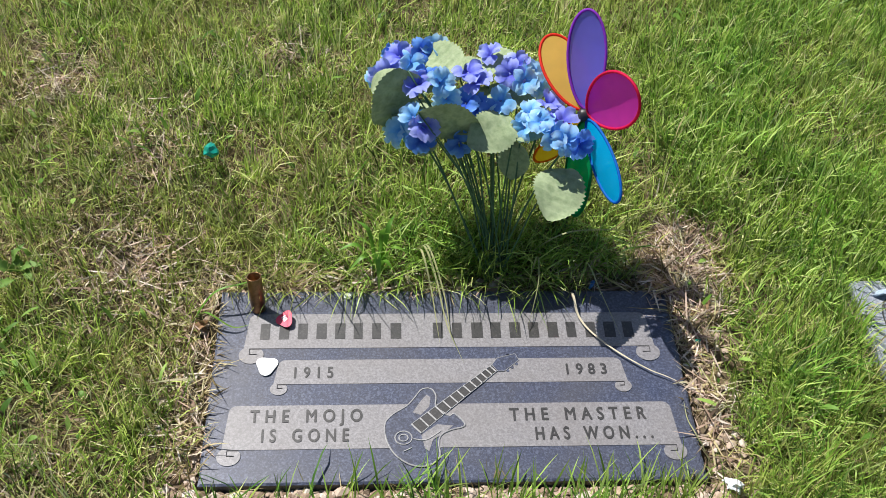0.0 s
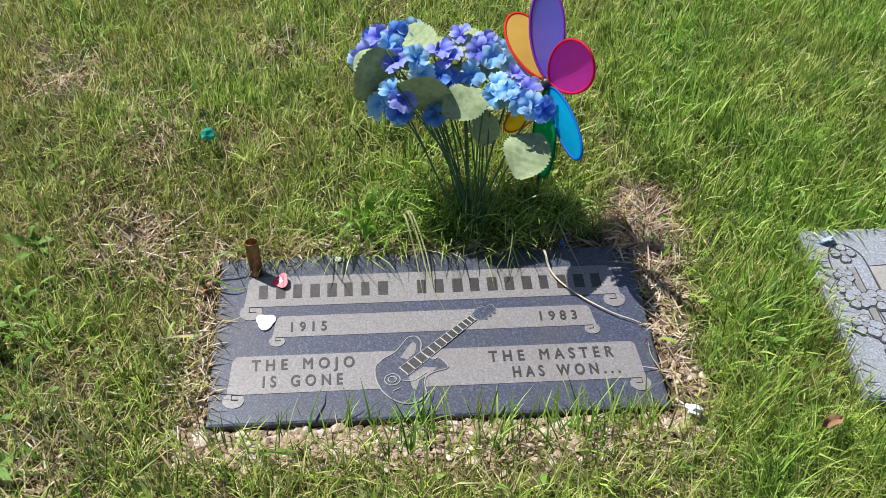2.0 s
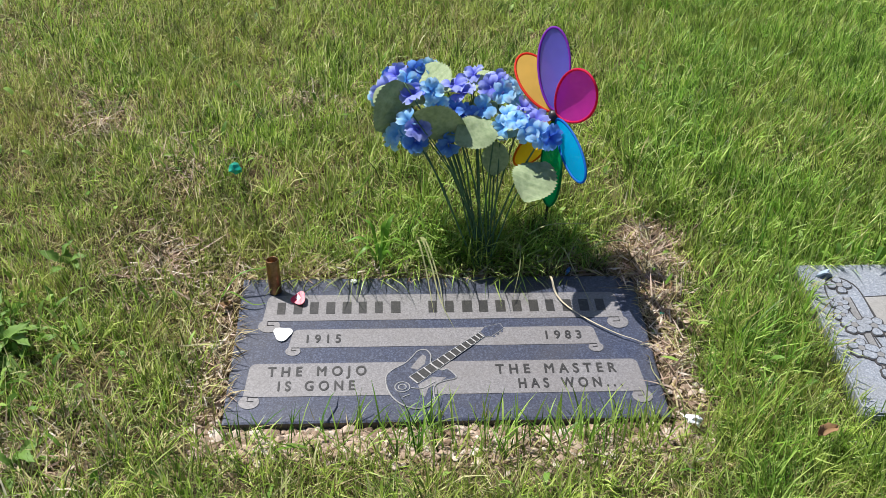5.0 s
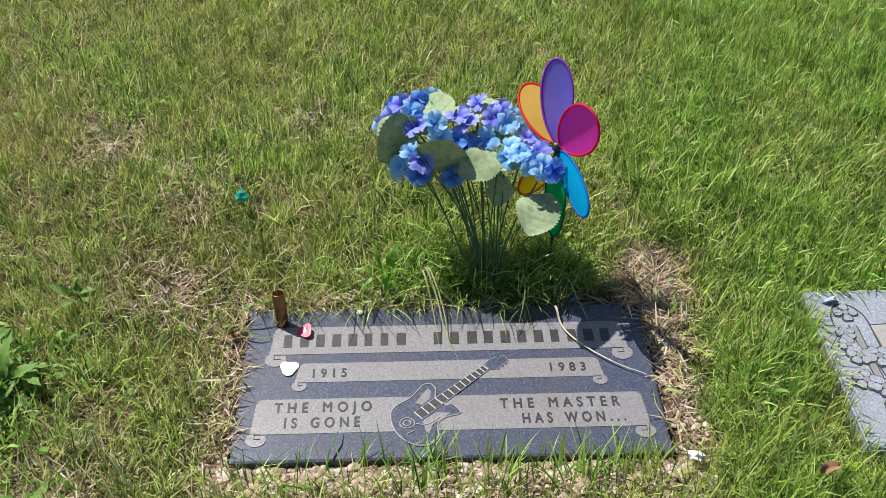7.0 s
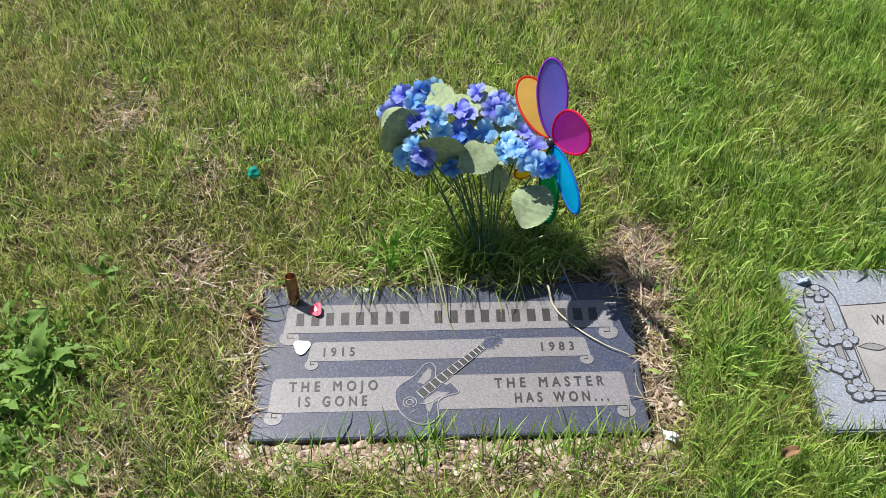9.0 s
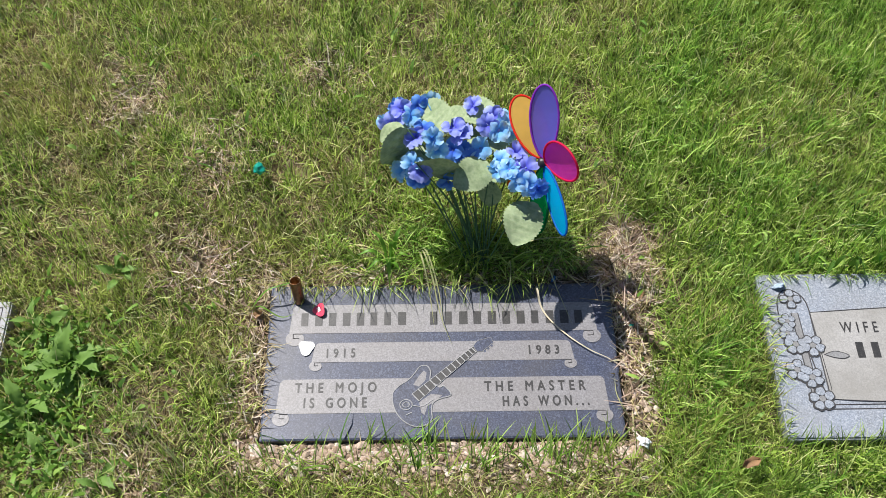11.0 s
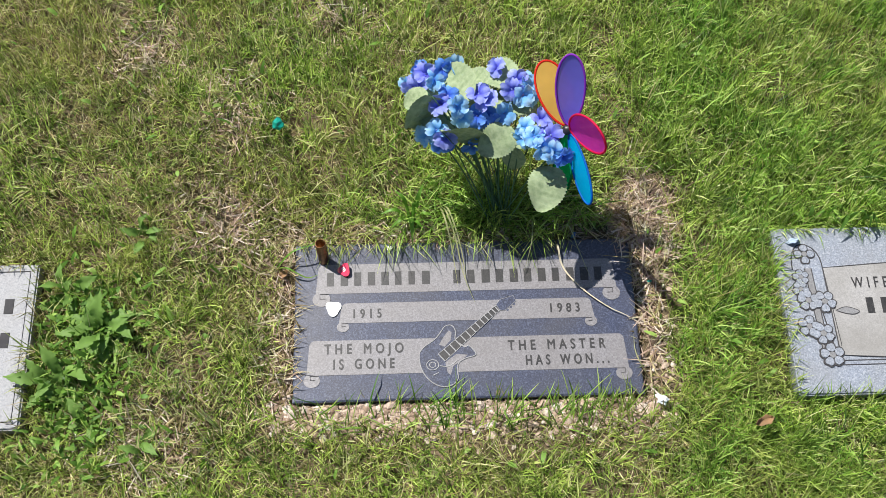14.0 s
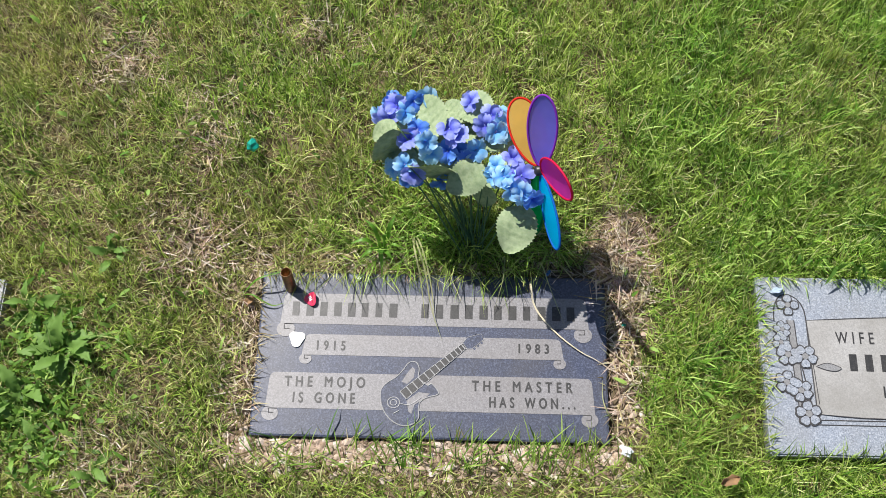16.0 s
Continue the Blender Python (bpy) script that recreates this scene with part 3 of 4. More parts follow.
def grave_marker():
    x0, x1, y0, y1 = STONE
    g = thing("grave_marker", pose(0, 0, 0), "flat dark granite grave marker with scrolls and an engraved guitar", "grave marker", "row of grave markers")
    bm = box_bm(x0, x1, y0, y1, -0.10, 0.0)
    bmesh.ops.subdivide_edges(bm, edges=[e for e in bm.edges if abs(e.verts[0].co.z - e.verts[1].co.z) < 1e-6], cuts=28, use_grid_fill=True)
    for v in bm.verts:
        for axis_, lo, hi in ((0, x0, x1), (1, y0, y1)):
            cell = (hi - lo) / 29
            if abs(v.co[axis_] - lo - cell) < 1e-4:
                v.co[axis_] = lo + 0.003
            elif abs(hi - cell - v.co[axis_]) < 1e-4:
                v.co[axis_] = hi - 0.003
    for v in bm.verts:
        edge = min(v.co.x - x0, x1 - v.co.x, v.co.y - y0, y1 - v.co.y)
        if edge < 1e-4 and v.co.z > -0.01:
            k = noise.noise(v.co * 60)
            v.co.z -= 0.0012 + 0.0012 * abs(k)
            v.co.x += 0.0012 * noise.noise(v.co * 45 + Vector((5, 0, 0)))
            v.co.y += 0.0012 * noise.noise(v.co * 45 + Vector((0, 9, 0)))
    slab = part("slab", bm, M_DARK, g, "polished blue-black granite slab")
    slab.data.materials.append(M_ROCK)
    for p in slab.data.polygons:
        if abs(p.normal.z) < 0.5:
            p.material_index = 1
    top = banner(-0.268, 0.275, 0.045, 0.1015, g, 0.014, "banner")
    mid = banner(-0.226, 0.230, -0.0115, 0.0260, g, 0.0095, "banner")
    low = banner(-0.282, 0.282, -0.1065, -0.0435, g, 0.0125, "banner")
    # the person's name stands as plain bars, one to a letter
    rnd = random.Random(3)
    for start, end, count in ((-0.252, -0.056, 8), (-0.024, 0.258, 11)):
        step = (end - start) / count
        for k in range(count):
            a = start + k * step + step * 0.16
            w = step * (0.48 + 0.12 * rnd.random())
            part("name_bar", box_bm(a, a + w, 0.0595, 0.0855, 0.0002, 0.0010, 0.0002), M_CUT, top)
    lettering("1915", 0.0235, 0.049, 0.0006, 0.0005, M_CUT, mid, -0.200, -0.0020, "dark cut numeral")
    lettering("1983", 0.0235, 0.052, 0.0006, 0.0005, M_CUT, mid, 0.152, 0.0000, "dark cut numeral")
    lettering("THE MOJO", 0.0255, 0.138, 0.0006, 0.0005, M_CUT, low, -0.251, -0.0680, "dark cut letter")
    lettering("IS GONE", 0.0255, 0.106, 0.0006, 0.0005, M_CUT, low, -0.235, -0.0960, "dark cut letter")
    lettering("THE MASTER", 0.0255, 0.172, 0.0006, 0.0005, M_CUT, low, 0.072, -0.0690, "dark cut letter")
    lettering("HAS WON...", 0.0255, 0.146, 0.0006, 0.0005, M_CUT, low, 0.102, -0.0970, "dark cut letter")
    # the guitar: dark body with a pale outline, lying aslant over the scrolls
    body = [(-0.085, -0.086), (-0.084, -0.072), (-0.074, -0.060), (-0.058, -0.049), (-0.047, -0.036), (-0.038, -0.024), (-0.026, -0.023), (-0.020, -0.034), (-0.021, -0.050),
            (-0.012, -0.058), (-0.004, -0.064), (0.003, -0.061), (0.014, -0.074), (0.012, -0.080), (-0.003, -0.084), (-0.016, -0.092), (-0.019, -0.106), (-0.018, -0.120), (-0.027, -0.131), (-0.043, -0.135), (-0.060, -0.129), (-0.074, -0.116), (-0.082, -0.100)]
    loop = smooth_line([(a, b_ + 0.002, 0) for a, b_ in body + body[:1]], 3)[:-1]
    guitar = part("guitar", plate_bm([(p.x, p.y) for p in loop][::-1], -0.001, 0.0011), M_DARK, g, "engraved electric guitar with a pale outline")
    part("outline", tube_bm([(p.x, p.y, 0.0011) for p in loop], 0.0010, 5, closed=True), M_LINE, guitar)
    a, c_ = Vector((-0.046, -0.080)), Vector((0.058, 0.0105))
    d = (c_ - a).normalized()
    nrm = Vector((-d.y, d.x))
    neck = [a + nrm * 0.0085, a - nrm * 0.0085, c_ - nrm * 0.0055, c_ + nrm * 0.0055]
    part("neck", plate_bm([(p.x, p.y) for p in neck], -0.001, 0.0014), M_CUT, guitar)
    for s in (-1, 1):
        part("neck_edge", tube_bm([(*(a + nrm * s * 0.0088), 0.0014), (*(c_ + nrm * s * 0.0057), 0.0014)], 0.0006, 5), M_LINE, guitar)
    length = (c_ - a).length
    for k in range(13):
        f = 1 - (1 - k / 12.6) ** 1.25
        p = a + d * length * f
        w = 0.0086 - 0.003 * f
        part("fret", tube_bm([(*(p + nrm * w), 0.0016), (*(p - nrm * w), 0.0016)], 0.0012, 5), M_LINE, guitar)
    d = Vector((0.85, 0.53))
    nrm = Vector((-d.y, d.x))
    head = [c_ - nrm * 0.006, c_ + d * 0.008 - nrm * 0.011, c_ + d * 0.034 - nrm * 0.007, c_ + d * 0.036 + nrm * 0.004, c_ + d * 0.012 + nrm * 0.011, c_ + nrm * 0.006]
    part("headstock", plate_bm([(p.x, p.y) for p in head], -0.001, 0.0013), M_DARK, guitar)
    part("headstock_outline", tube_bm([(p.x, p.y, 0.0012) for p in head], 0.0005, 5, closed=True), M_LINE, guitar)
    for s in (-1, 1):
        for k in range(3):
            q = c_ + d * (0.012 + 0.008 * k) + nrm * s * (0.0125 - 0.0012 * k)
            part("tuning_peg", plate_bm([(q.x + 0.0022 * math.cos(t_), q.y + 0.0022 * math.sin(t_)) for t_ in (j * math.tau / 8 for j in range(8))], -0.001, 0.0012), M_DARK, guitar)
    guard = [(-0.040, -0.089), (-0.020, -0.074), (0.000, -0.076), (-0.012, -0.087), (-0.026, -0.096), (-0.031, -0.112), (-0.036, -0.108)]
    part("pick_guard", plate_bm(guard, -0.001, 0.0015), M_FROST, guitar)
    horn = [(-0.040, -0.060), (-0.050, -0.056), (-0.040, -0.040), (-0.032, -0.030), (-0.027, -0.034), (-0.029, -0.048)]
    part("horn_inlay", plate_bm(horn[::-1], -0.001, 0.0013), M_FROST, guitar)
    for r in (0.0105, 0.0055):
        part("knob_ring", tube_bm([(-0.062 + r * math.cos(t_), -0.093 + r * 0.9 * math.sin(t_), 0.0014) for t_ in (j * math.tau / 18 for j in range(18))], 0.0009, 5, closed=True), M_LINE, guitar)
    part("bridge_line", tube_bm(smooth_line([(-0.050, -0.095, 0.0015), (-0.034, -0.096, 0.0015), (-0.016, -0.084, 0.0015)]), 0.0010, 5), M_LINE, guitar)
    part("lower_line", tube_bm([(-0.062, -0.112, 0.0014), (-0.052, -0.107, 0.0014)], 0.0009, 5), M_LINE, guitar)
    return g


grave_marker()


def carved_flower(cx, cy, r, parent, petals=5, turn=0.0, lift=0.0):
    """A carved blossom: rounded petals in a dark cut outline."""
    eye_ = [(cx + r * 0.25 * math.cos(k * math.tau / 12), cy + r * 0.25 * math.sin(k * math.tau / 12)) for k in range(12)]
    core_ = part("carved_flower", plate_bm(eye_, -0.001, 0.0026 + lift), M_CARVE, parent)
    for k in range(petals):
        a = turn + k * math.tau / petals
        px_, py_ = cx + 0.60 * r * math.cos(a), cy + 0.60 * r * math.sin(a)
        for grow, z, mt, nm in ((1.10, 0.0008, M_GROOVE, "petal_outline"), (0.80, 0.0022, M_BLUE, "petal")):
            ring = []
            for j in range(22):
                t_ = j * math.tau / 22
                rr = grow * (1 - 0.20 * max(0.0, math.cos(t_)) ** 12 + 0.05 * math.cos(3 * t_ + k))
                u, w = 0.43 * r * rr * math.cos(t_), 0.41 * r * rr * math.sin(t_)
                ring.append((px_ + u * math.cos(a) - w * math.sin(a), py_ + u * math.sin(a) + w * math.cos(a)))
            part(nm, plate_bm(ring, -0.001, z + lift + 0.00004 * k), mt, core_)


def right_marker():
    x0, x1, y0, y1 = RIGHT
    g = thing("grave_marker", pose(-0.004, 0.004, 0.014), "flat blue-grey granite grave marker with carved blossoms and a pale panel", "grave marker", "row of grave markers")
    bm = box_bm(x0, x1, y0, y1, -0.10, 0.0, 0.003)
    part("slab", bm, M_BLUE, g, "blue-grey speckled slab", matrix=pose(0.004, -0.004, 0))
    panel = []
    for k in range(13):
        t_ = k / 12
        panel.append((0.658 + t_ * 0.45, -0.103 - 0.006 * math.sin(t_ * math.tau)))
    for k in range(13):
        t_ = 1 - k / 12
        panel.append((0.655 + t_ * 0.45, 0.066 + 0.006 * math.sin(t_ * math.tau * 0.75 - 0.6)))
    plate = part("name_panel", plate_bm(panel, -0.001, 0.0010), M_PANEL, g, "smooth pale name panel with a dark cut border")
    part("panel_line", tube_bm([(a, b_, 0.0010) for a, b_ in panel], 0.0011, 5, closed=True), M_GROOVE, plate)
    for yy in (-0.113, -0.121):
        part("base_line", tube_bm([(0.645, yy, 0.0002), (1.11, yy, 0.0002)], 0.0011, 5), M_GROOVE, g)
    lettering("WIFE OF", 0.030, 0.119, 0.0010, 0.0005, M_CUT, plate, 0.703, 0.022, "dark cut letter", 0.008)
    for k in range(6):
        part("name_bar", box_bm(0.722 + k * 0.027, 0.722 + k * 0.027 + 0.013, -0.027, 0.003, 0.0006, 0.0015, 0.0002), M_CUT, plate)
    lettering("19", 0.028, 0.028, 0.0010, 0.0005, M_CUT, plate, 0.774, -0.072, "dark cut numeral", 0.008)
    # an arch with a cross, then a spray of blossoms down the side
    arch = [(0.600, 0.060)] + [(0.623 + 0.032 * math.cos(a) * (1.0 if a < 1.57 else 0.72), 0.070 + 0.040 * math.sin(a)) for a in (math.pi - k * math.pi / 10 for k in range(11))] + [(0.663, -0.085), (0.652, -0.100), (0.640, -0.02)]
    part("arch_line", tube_bm([(a, b_, 0.0003) for a, b_ in arch], 0.0011, 5), M_GROOVE, g)
    column = [(0.628, -0.09), (0.640, -0.09), (0.634, 0.062), (0.622, 0.062)]
    part("column", plate_bm(column, -0.001, 0.0009), M_CARVE, g)
    for s in (0, 1):
        a, b_ = column[1 - s], column[2 + s]
        part("column_line", tube_bm([(*a, 0.0009), (*b_, 0.0009)], 0.0009, 5), M_GROOVE, g)
    carved_flower(0.626, 0.090, 0.020, g, 4, 0.0)
    for cx, cy, r, turn in ((0.618, 0.000, 0.021, 0.3), (0.647, -0.003, 0.022, 0.9), (0.611, -0.049, 0.021, 0.1), (0.634, -0.063, 0.021, 0.7), (0.612, 0.045, 0.016, 0.5), (0.643, -0.103, 0.023, 0.4), (0.608, 0.022, 0.016, 1.0)):
        carved_flower(cx, cy, r, g, 5, turn, 0.0002 + 0.01 * abs(cx - 0.6) + 0.004 * abs(cy))
    leaf = smooth_line([(0.664, -0.020, 0), (0.684, -0.014, 0), (0.706, -0.022, 0), (0.697, -0.028, 0), (0.680, -0.026, 0), (0.664, -0.020, 0)], 4)[:-1]
    lf = part("carved_leaf", plate_bm([(p.x, p.y) for p in leaf][::-1], -0.001, 0.0018), M_CARVE, g)
    part("leaf_outline", tube_bm([(p.x, p.y, 0.0016) for p in leaf], 0.0008, 5, closed=True), M_GROOVE, lf)


right_marker()


def left_marker():
    x0, x1, y0, y1 = LEFT
    g = thing("grave_marker", pose(0, 0, 0.012), "flat pale grey granite grave marker half sunk in the lawn", "grave marker", "row of grave markers")
    part("slab", box_bm(x0, x1, y0, y1, -0.10, 0.0, 0.003), M_WHITE_STONE, g)
    part("border", tube_bm([(x1 - 0.014, y0 + 0.014, 0.0002), (x1 - 0.014, y1 - 0.014, 0.0002), (x0 + 0.014, y1 - 0.014, 0.0002), (x0 + 0.014, y0 + 0.014, 0.0002)], 0.0012, 5, closed=True), M_GROOVE, g)
    for yy, n_ in ((0.018, 7), (-0.045, 5)):
        for k in range(n_):
            xx = x1 - 0.036 - k * 0.030
            part("name_bar", box_bm(xx - 0.016, xx, yy, yy + 0.028, -0.0005, 0.0008, 0.0002), M_GROOVE, g)


left_marker()

# ---- offerings on and near the marker ----


def pick(name, x, y, size, turn, material, label, tilt=0.0, marks=False):
    """A guitar pick: a rounded triangle of plastic."""
    pts = []
    for k in range(30):
        a = k * math.tau / 30
        r = size * (1 + 0.16 * math.cos(3 * a)) * (1 + 0.10 * math.cos(a))
        pts.append((r * math.cos(a), r * math.sin(a)))
    g = thing(name, pose(x, y, 0.0012 + abs(math.sin(radians(tilt))) * size, tilt, 0, turn), label, "guitar pick", "guitar picks on the marker")
    bm = plate_bm(pts, 0, 0.0012)
    part("blade", bm, material, g)
    if marks:
        for k in range(3):
            part("print_bar", box_bm(-0.004 + 0.003 * k, -0.002 + 0.003 * k, -0.003, 0.003, 0.0011, 0.0015), M_WHITE, g)


pick("guitar_pick", -0.236, 0.018, 0.0135, -95, M_WHITE, "white plastic guitar pick lying on the marker")
pick("guitar_pick", -0.217, 0.090, 0.0115, -60, M_RED, "red plastic guitar pick leaning on the marker", 22, True)


def slide_tube():
    """An open brass tube, standing a little askew."""
    base, tip = Vector((-0.2535, 0.110, 0.0015)), Vector((-0.2555, 0.1195, 0.058))
    g = thing("brass_tube", Matrix.Translation(base) @ (tip - base).to_track_quat("Z", "Y").to_matrix().to_4x4(), "tarnished brass tube standing upright on the marker", "brass tube")
    h, ro, ri = (tip - base).length, 0.0098, 0.0084
    bm = bmesh.new()
    prof = [(ri, 0.002), (ri, h - 0.0008), (ri + 0.0004, h), (ro - 0.0004, h), (ro, h - 0.0008), (ro, 0.001), (ro - 0.0005, 0)]
    rings = [[bm.verts.new((r * math.cos(k * math.tau / 28), r * math.sin(k * math.tau / 28), z)) for k in range(28)] for r, z in prof]
    for r0, r1 in zip(rings, rings[1:]):
        for k in range(28):
            bm.faces.new((r0[k], r1[k], r1[(k + 1) % 28], r0[(k + 1) % 28]))
    bm.faces.new(rings[0])
    bmesh.ops.recalc_face_normals(bm, faces=bm.faces)
    part("tube", bm, M_BRASS, g, smooth=True)


slide_tube()


def scrap(name, x, y, z, size, material, label, category, seed, flat=0.5):
    """A small crumpled scrap."""
    bm = bmesh.new()
    bmesh.ops.create_icosphere(bm, subdivisions=2, radius=size)
    for v in bm.verts:
        q = v.co.normalized()
        k = 0.75 + 0.55 * noise.noise(q * 2.3 + Vector((seed, 0, 0)))
        v.co = Vector((q.x * size * k * 1.2, q.y * size * k, q.z * size * k * flat))
    ob = new(name, mesh_of(name, bm, material))
    ob.matrix_basis = pose(x, y, z, 10 * seed, 5 * seed, 37 * seed)
    return tagged(ob, label, category)


def ground_z(x, y):
    return float(height(np.array([x]), np.array([y]))[0])


scrap("stone_chip", -0.134, 0.130, 0.003, 0.0058, M_WHITE, "small white stone chip on the marker", "stone chip", 1.3)
scrap("foil_scrap", -0.338, 0.369, ground_z(-0.338, 0.369) + 0.042, 0.0135, M_FOIL, "crumpled teal foil scrap caught in the grass", "foil scrap", 2.1, 0.7)
scrap("paper_scrap", 0.333, -0.168, ground_z(0.333, -0.168) + 0.020, 0.0135, M_PAPER, "crumpled white paper scrap on the bare soil", "paper scrap", 3.7, 0.7)
scrap("foil_scrap", 0.337, 0.057, ground_z(0.337, 0.057) + 0.008, 0.005, M_FOIL, "small teal foil scrap on the bare soil", "foil scrap", 4.2)
# flattened bluish scrap, its colour standing in for a soft bluish-white glow
scrap("plastic_scrap", 0.604, 0.120, 0.017, 0.013, M_GLOW_SCRAP, "bluish scrap standing in for a soft glow on the pale marker's corner", "plastic scrap", 5.1, 0.35)


def dead_leaf(x, y, z, size, turn, label):
    bm = bmesh.new()
    rows = []
    for i in range(7):
        t_ = i / 6
        w = size * 0.26 * math.sin(math.pi * min(0.97, 0.06 + t_ * 0.92)) * (1 + 0.25 * math.sin(11 * t_ + size * 200))
        rows.append([bm.verts.new((size * (t_ - 0.5), s * w, 0.25 * size * (s * s) + 0.12 * size * math.sin(4 * t_ + s))) for s in (-1, -0.4, 0.4, 1)])
    for a, b_ in zip(rows, rows[1:]):
        for k in range(3):
            bm.faces.new((a[k], b_[k], b_[k + 1], a[k + 1]))
    ob = new("dead_leaf", mesh_of("dead_leaf", bm, M_DEADLEAF, True))
    ob.modifiers.new("thick", "SOLIDIFY").thickness = 0.0006
    ob.matrix_basis = pose(x, y, z, 8, -6, turn)
    tagged(ob, label, "dead leaf", "dead leaves on the ground")


scrap("foil_scrap", 0.204, 0.147, 0.006, 0.007, M_BLUEFOIL, "small blue foil scrap at the marker's back edge", "foil scrap", 6.3)
dead_leaf(0.493, -0.217, ground_z(0.493, -0.217) + 0.045, 0.032, 20, "curled brown dead leaf lying on the grass")
dead_leaf(0.356, 0.115, ground_z(0.356, 0.115) + 0.006, 0.03, 70, "curled brown dead leaf on the bare soil")
dead_leaf(-0.330, 0.085, ground_z(-0.330, 0.085) + 0.006, 0.028, 40, "curled brown dead leaf beside the marker")

# ---- the cloth hydrangeas ----


def petal_mesh(name, material, phase):
    bm = bmesh.new()
    rows = []
    for i, (t_, w) in enumerate(((0.0, 0.16), (0.22, 0.50), (0.45, 0.85), (0.68, 1.0), (0.86, 0.90), (1.0, 0.52))):
        rows.append([bm.verts.new((0.0205 * t_ + (0.0016 * math.cos(s * 7) if i == 5 else 0), s * 0.0122 * w, 0.0045 * math.sin(t_ * 2.6) - 0.0045 * t_ * t_ + (0.0026 * math.sin(s * 5.5 + phase) + 0.002 * s * s) * t_)) for s in (-1, -0.66, -0.33, 0, 0.33, 0.66, 1)])
    for a, b_ in zip(rows, rows[1:]):
        for k in range(6):
            bm.faces.new((a[k], b_[k], b_[k + 1], a[k + 1]))
    return mesh_of(name, bm, material, True)


def broad_leaf_mesh(name, material, length=0.062, width=0.052, teeth=14, wave_=0.004):
    """A serrated oval leaf with a folded midrib and raised side veins."""
    bm = bmesh.new()
    rows = []
    n_ = 2 * teeth
    for i in range(n_ + 1):
        t_ = i / n_
        w = width / 2 * (math.sin(math.pi * min(0.985, 0.05 + 0.93 * t_ ** 0.85)) ** 0.62)
        w *= 1 + (0.05 if i % 2 else -0.05)
        rows.append([bm.verts.new((length * t_, s * w, 0.10 * abs(s) * w + wave_ * math.sin(5 * t_ + 2 * s) * abs(s) - 0.10 * length * t_ * t_ + (0.0007 if (i % 4 == 0) else 0) * (abs(s) < 0.9))) for s in (-1, -0.66, -0.33, 0, 0.33, 0.66, 1)])
    for a, b_ in zip(rows, rows[1:]):
        for k in range(6):
            bm.faces.new((a[k], b_[k], b_[k + 1], a[k + 1]))
    return mesh_of(name, bm, material, True)


def frame_of(origin, along, normal):
    """A pose with x along the leaf and z near the normal."""
    xa = Vector(along).normalized()
    za = Vector(normal)
    za = (za - xa * za.dot(xa)).normalized()
    ya = za.cross(xa)
    m = Matrix((xa, ya, za)).transposed().to_4x4()
    m.translation = Vector(origin)
    return m


ROOT = Vector((0.078, 0.180, 0.0))
PETALS = {key: [petal_mesh("petal", mt, ph) for ph in (0.0, 1.6, 3.1)] for key, mt in (("light", M_FL_LIGHT), ("blue", M_FL_BLUE), ("violet", M_FL_VIOLET))}
bm = bmesh.new()
bmesh.ops.create_icosphere(bm, subdivisions=1, radius=0.0024)
EYE = mesh_of("floret", bm, M_EYE, True)
LEAVES = broad_leaf_mesh("leaf", M_LEAF)
bouquet = thing("flower_bouquet", Matrix.Translation(ROOT + Vector((-0.002, -0.003, 0.001))), "blue and violet cloth hydrangeas with pale green leaves", "artificial flowers")
rnd = random.Random(11)


def floret(place, tone, facing, scale=1.0):
    place = Vector(place) - ROOT
    f = Vector(facing).normalized()
    q = f.to_track_quat("Z", "Y").to_matrix().to_4x4()
    m = Matrix.Translation(place) @ q @ Matrix.Rotation(rnd.uniform(0, 1.57), 4, "Z") @ Matrix.Scale(scale, 4)
    ob = part("floret", EYE, None, bouquet, matrix=m)
    for k in range(4):
        part("petal", PETALS[tone][rnd.randrange(3)], None, ob, matrix=Matrix.Rotation(k * math.pi / 2 + rnd.uniform(-0.12, 0.12), 4, "Z") @ Matrix.Rotation(rnd.uniform(-0.75, 0.15), 4, "Y") @ Matrix.Rotation(rnd.uniform(-0.4, 0.4), 4, "X"))


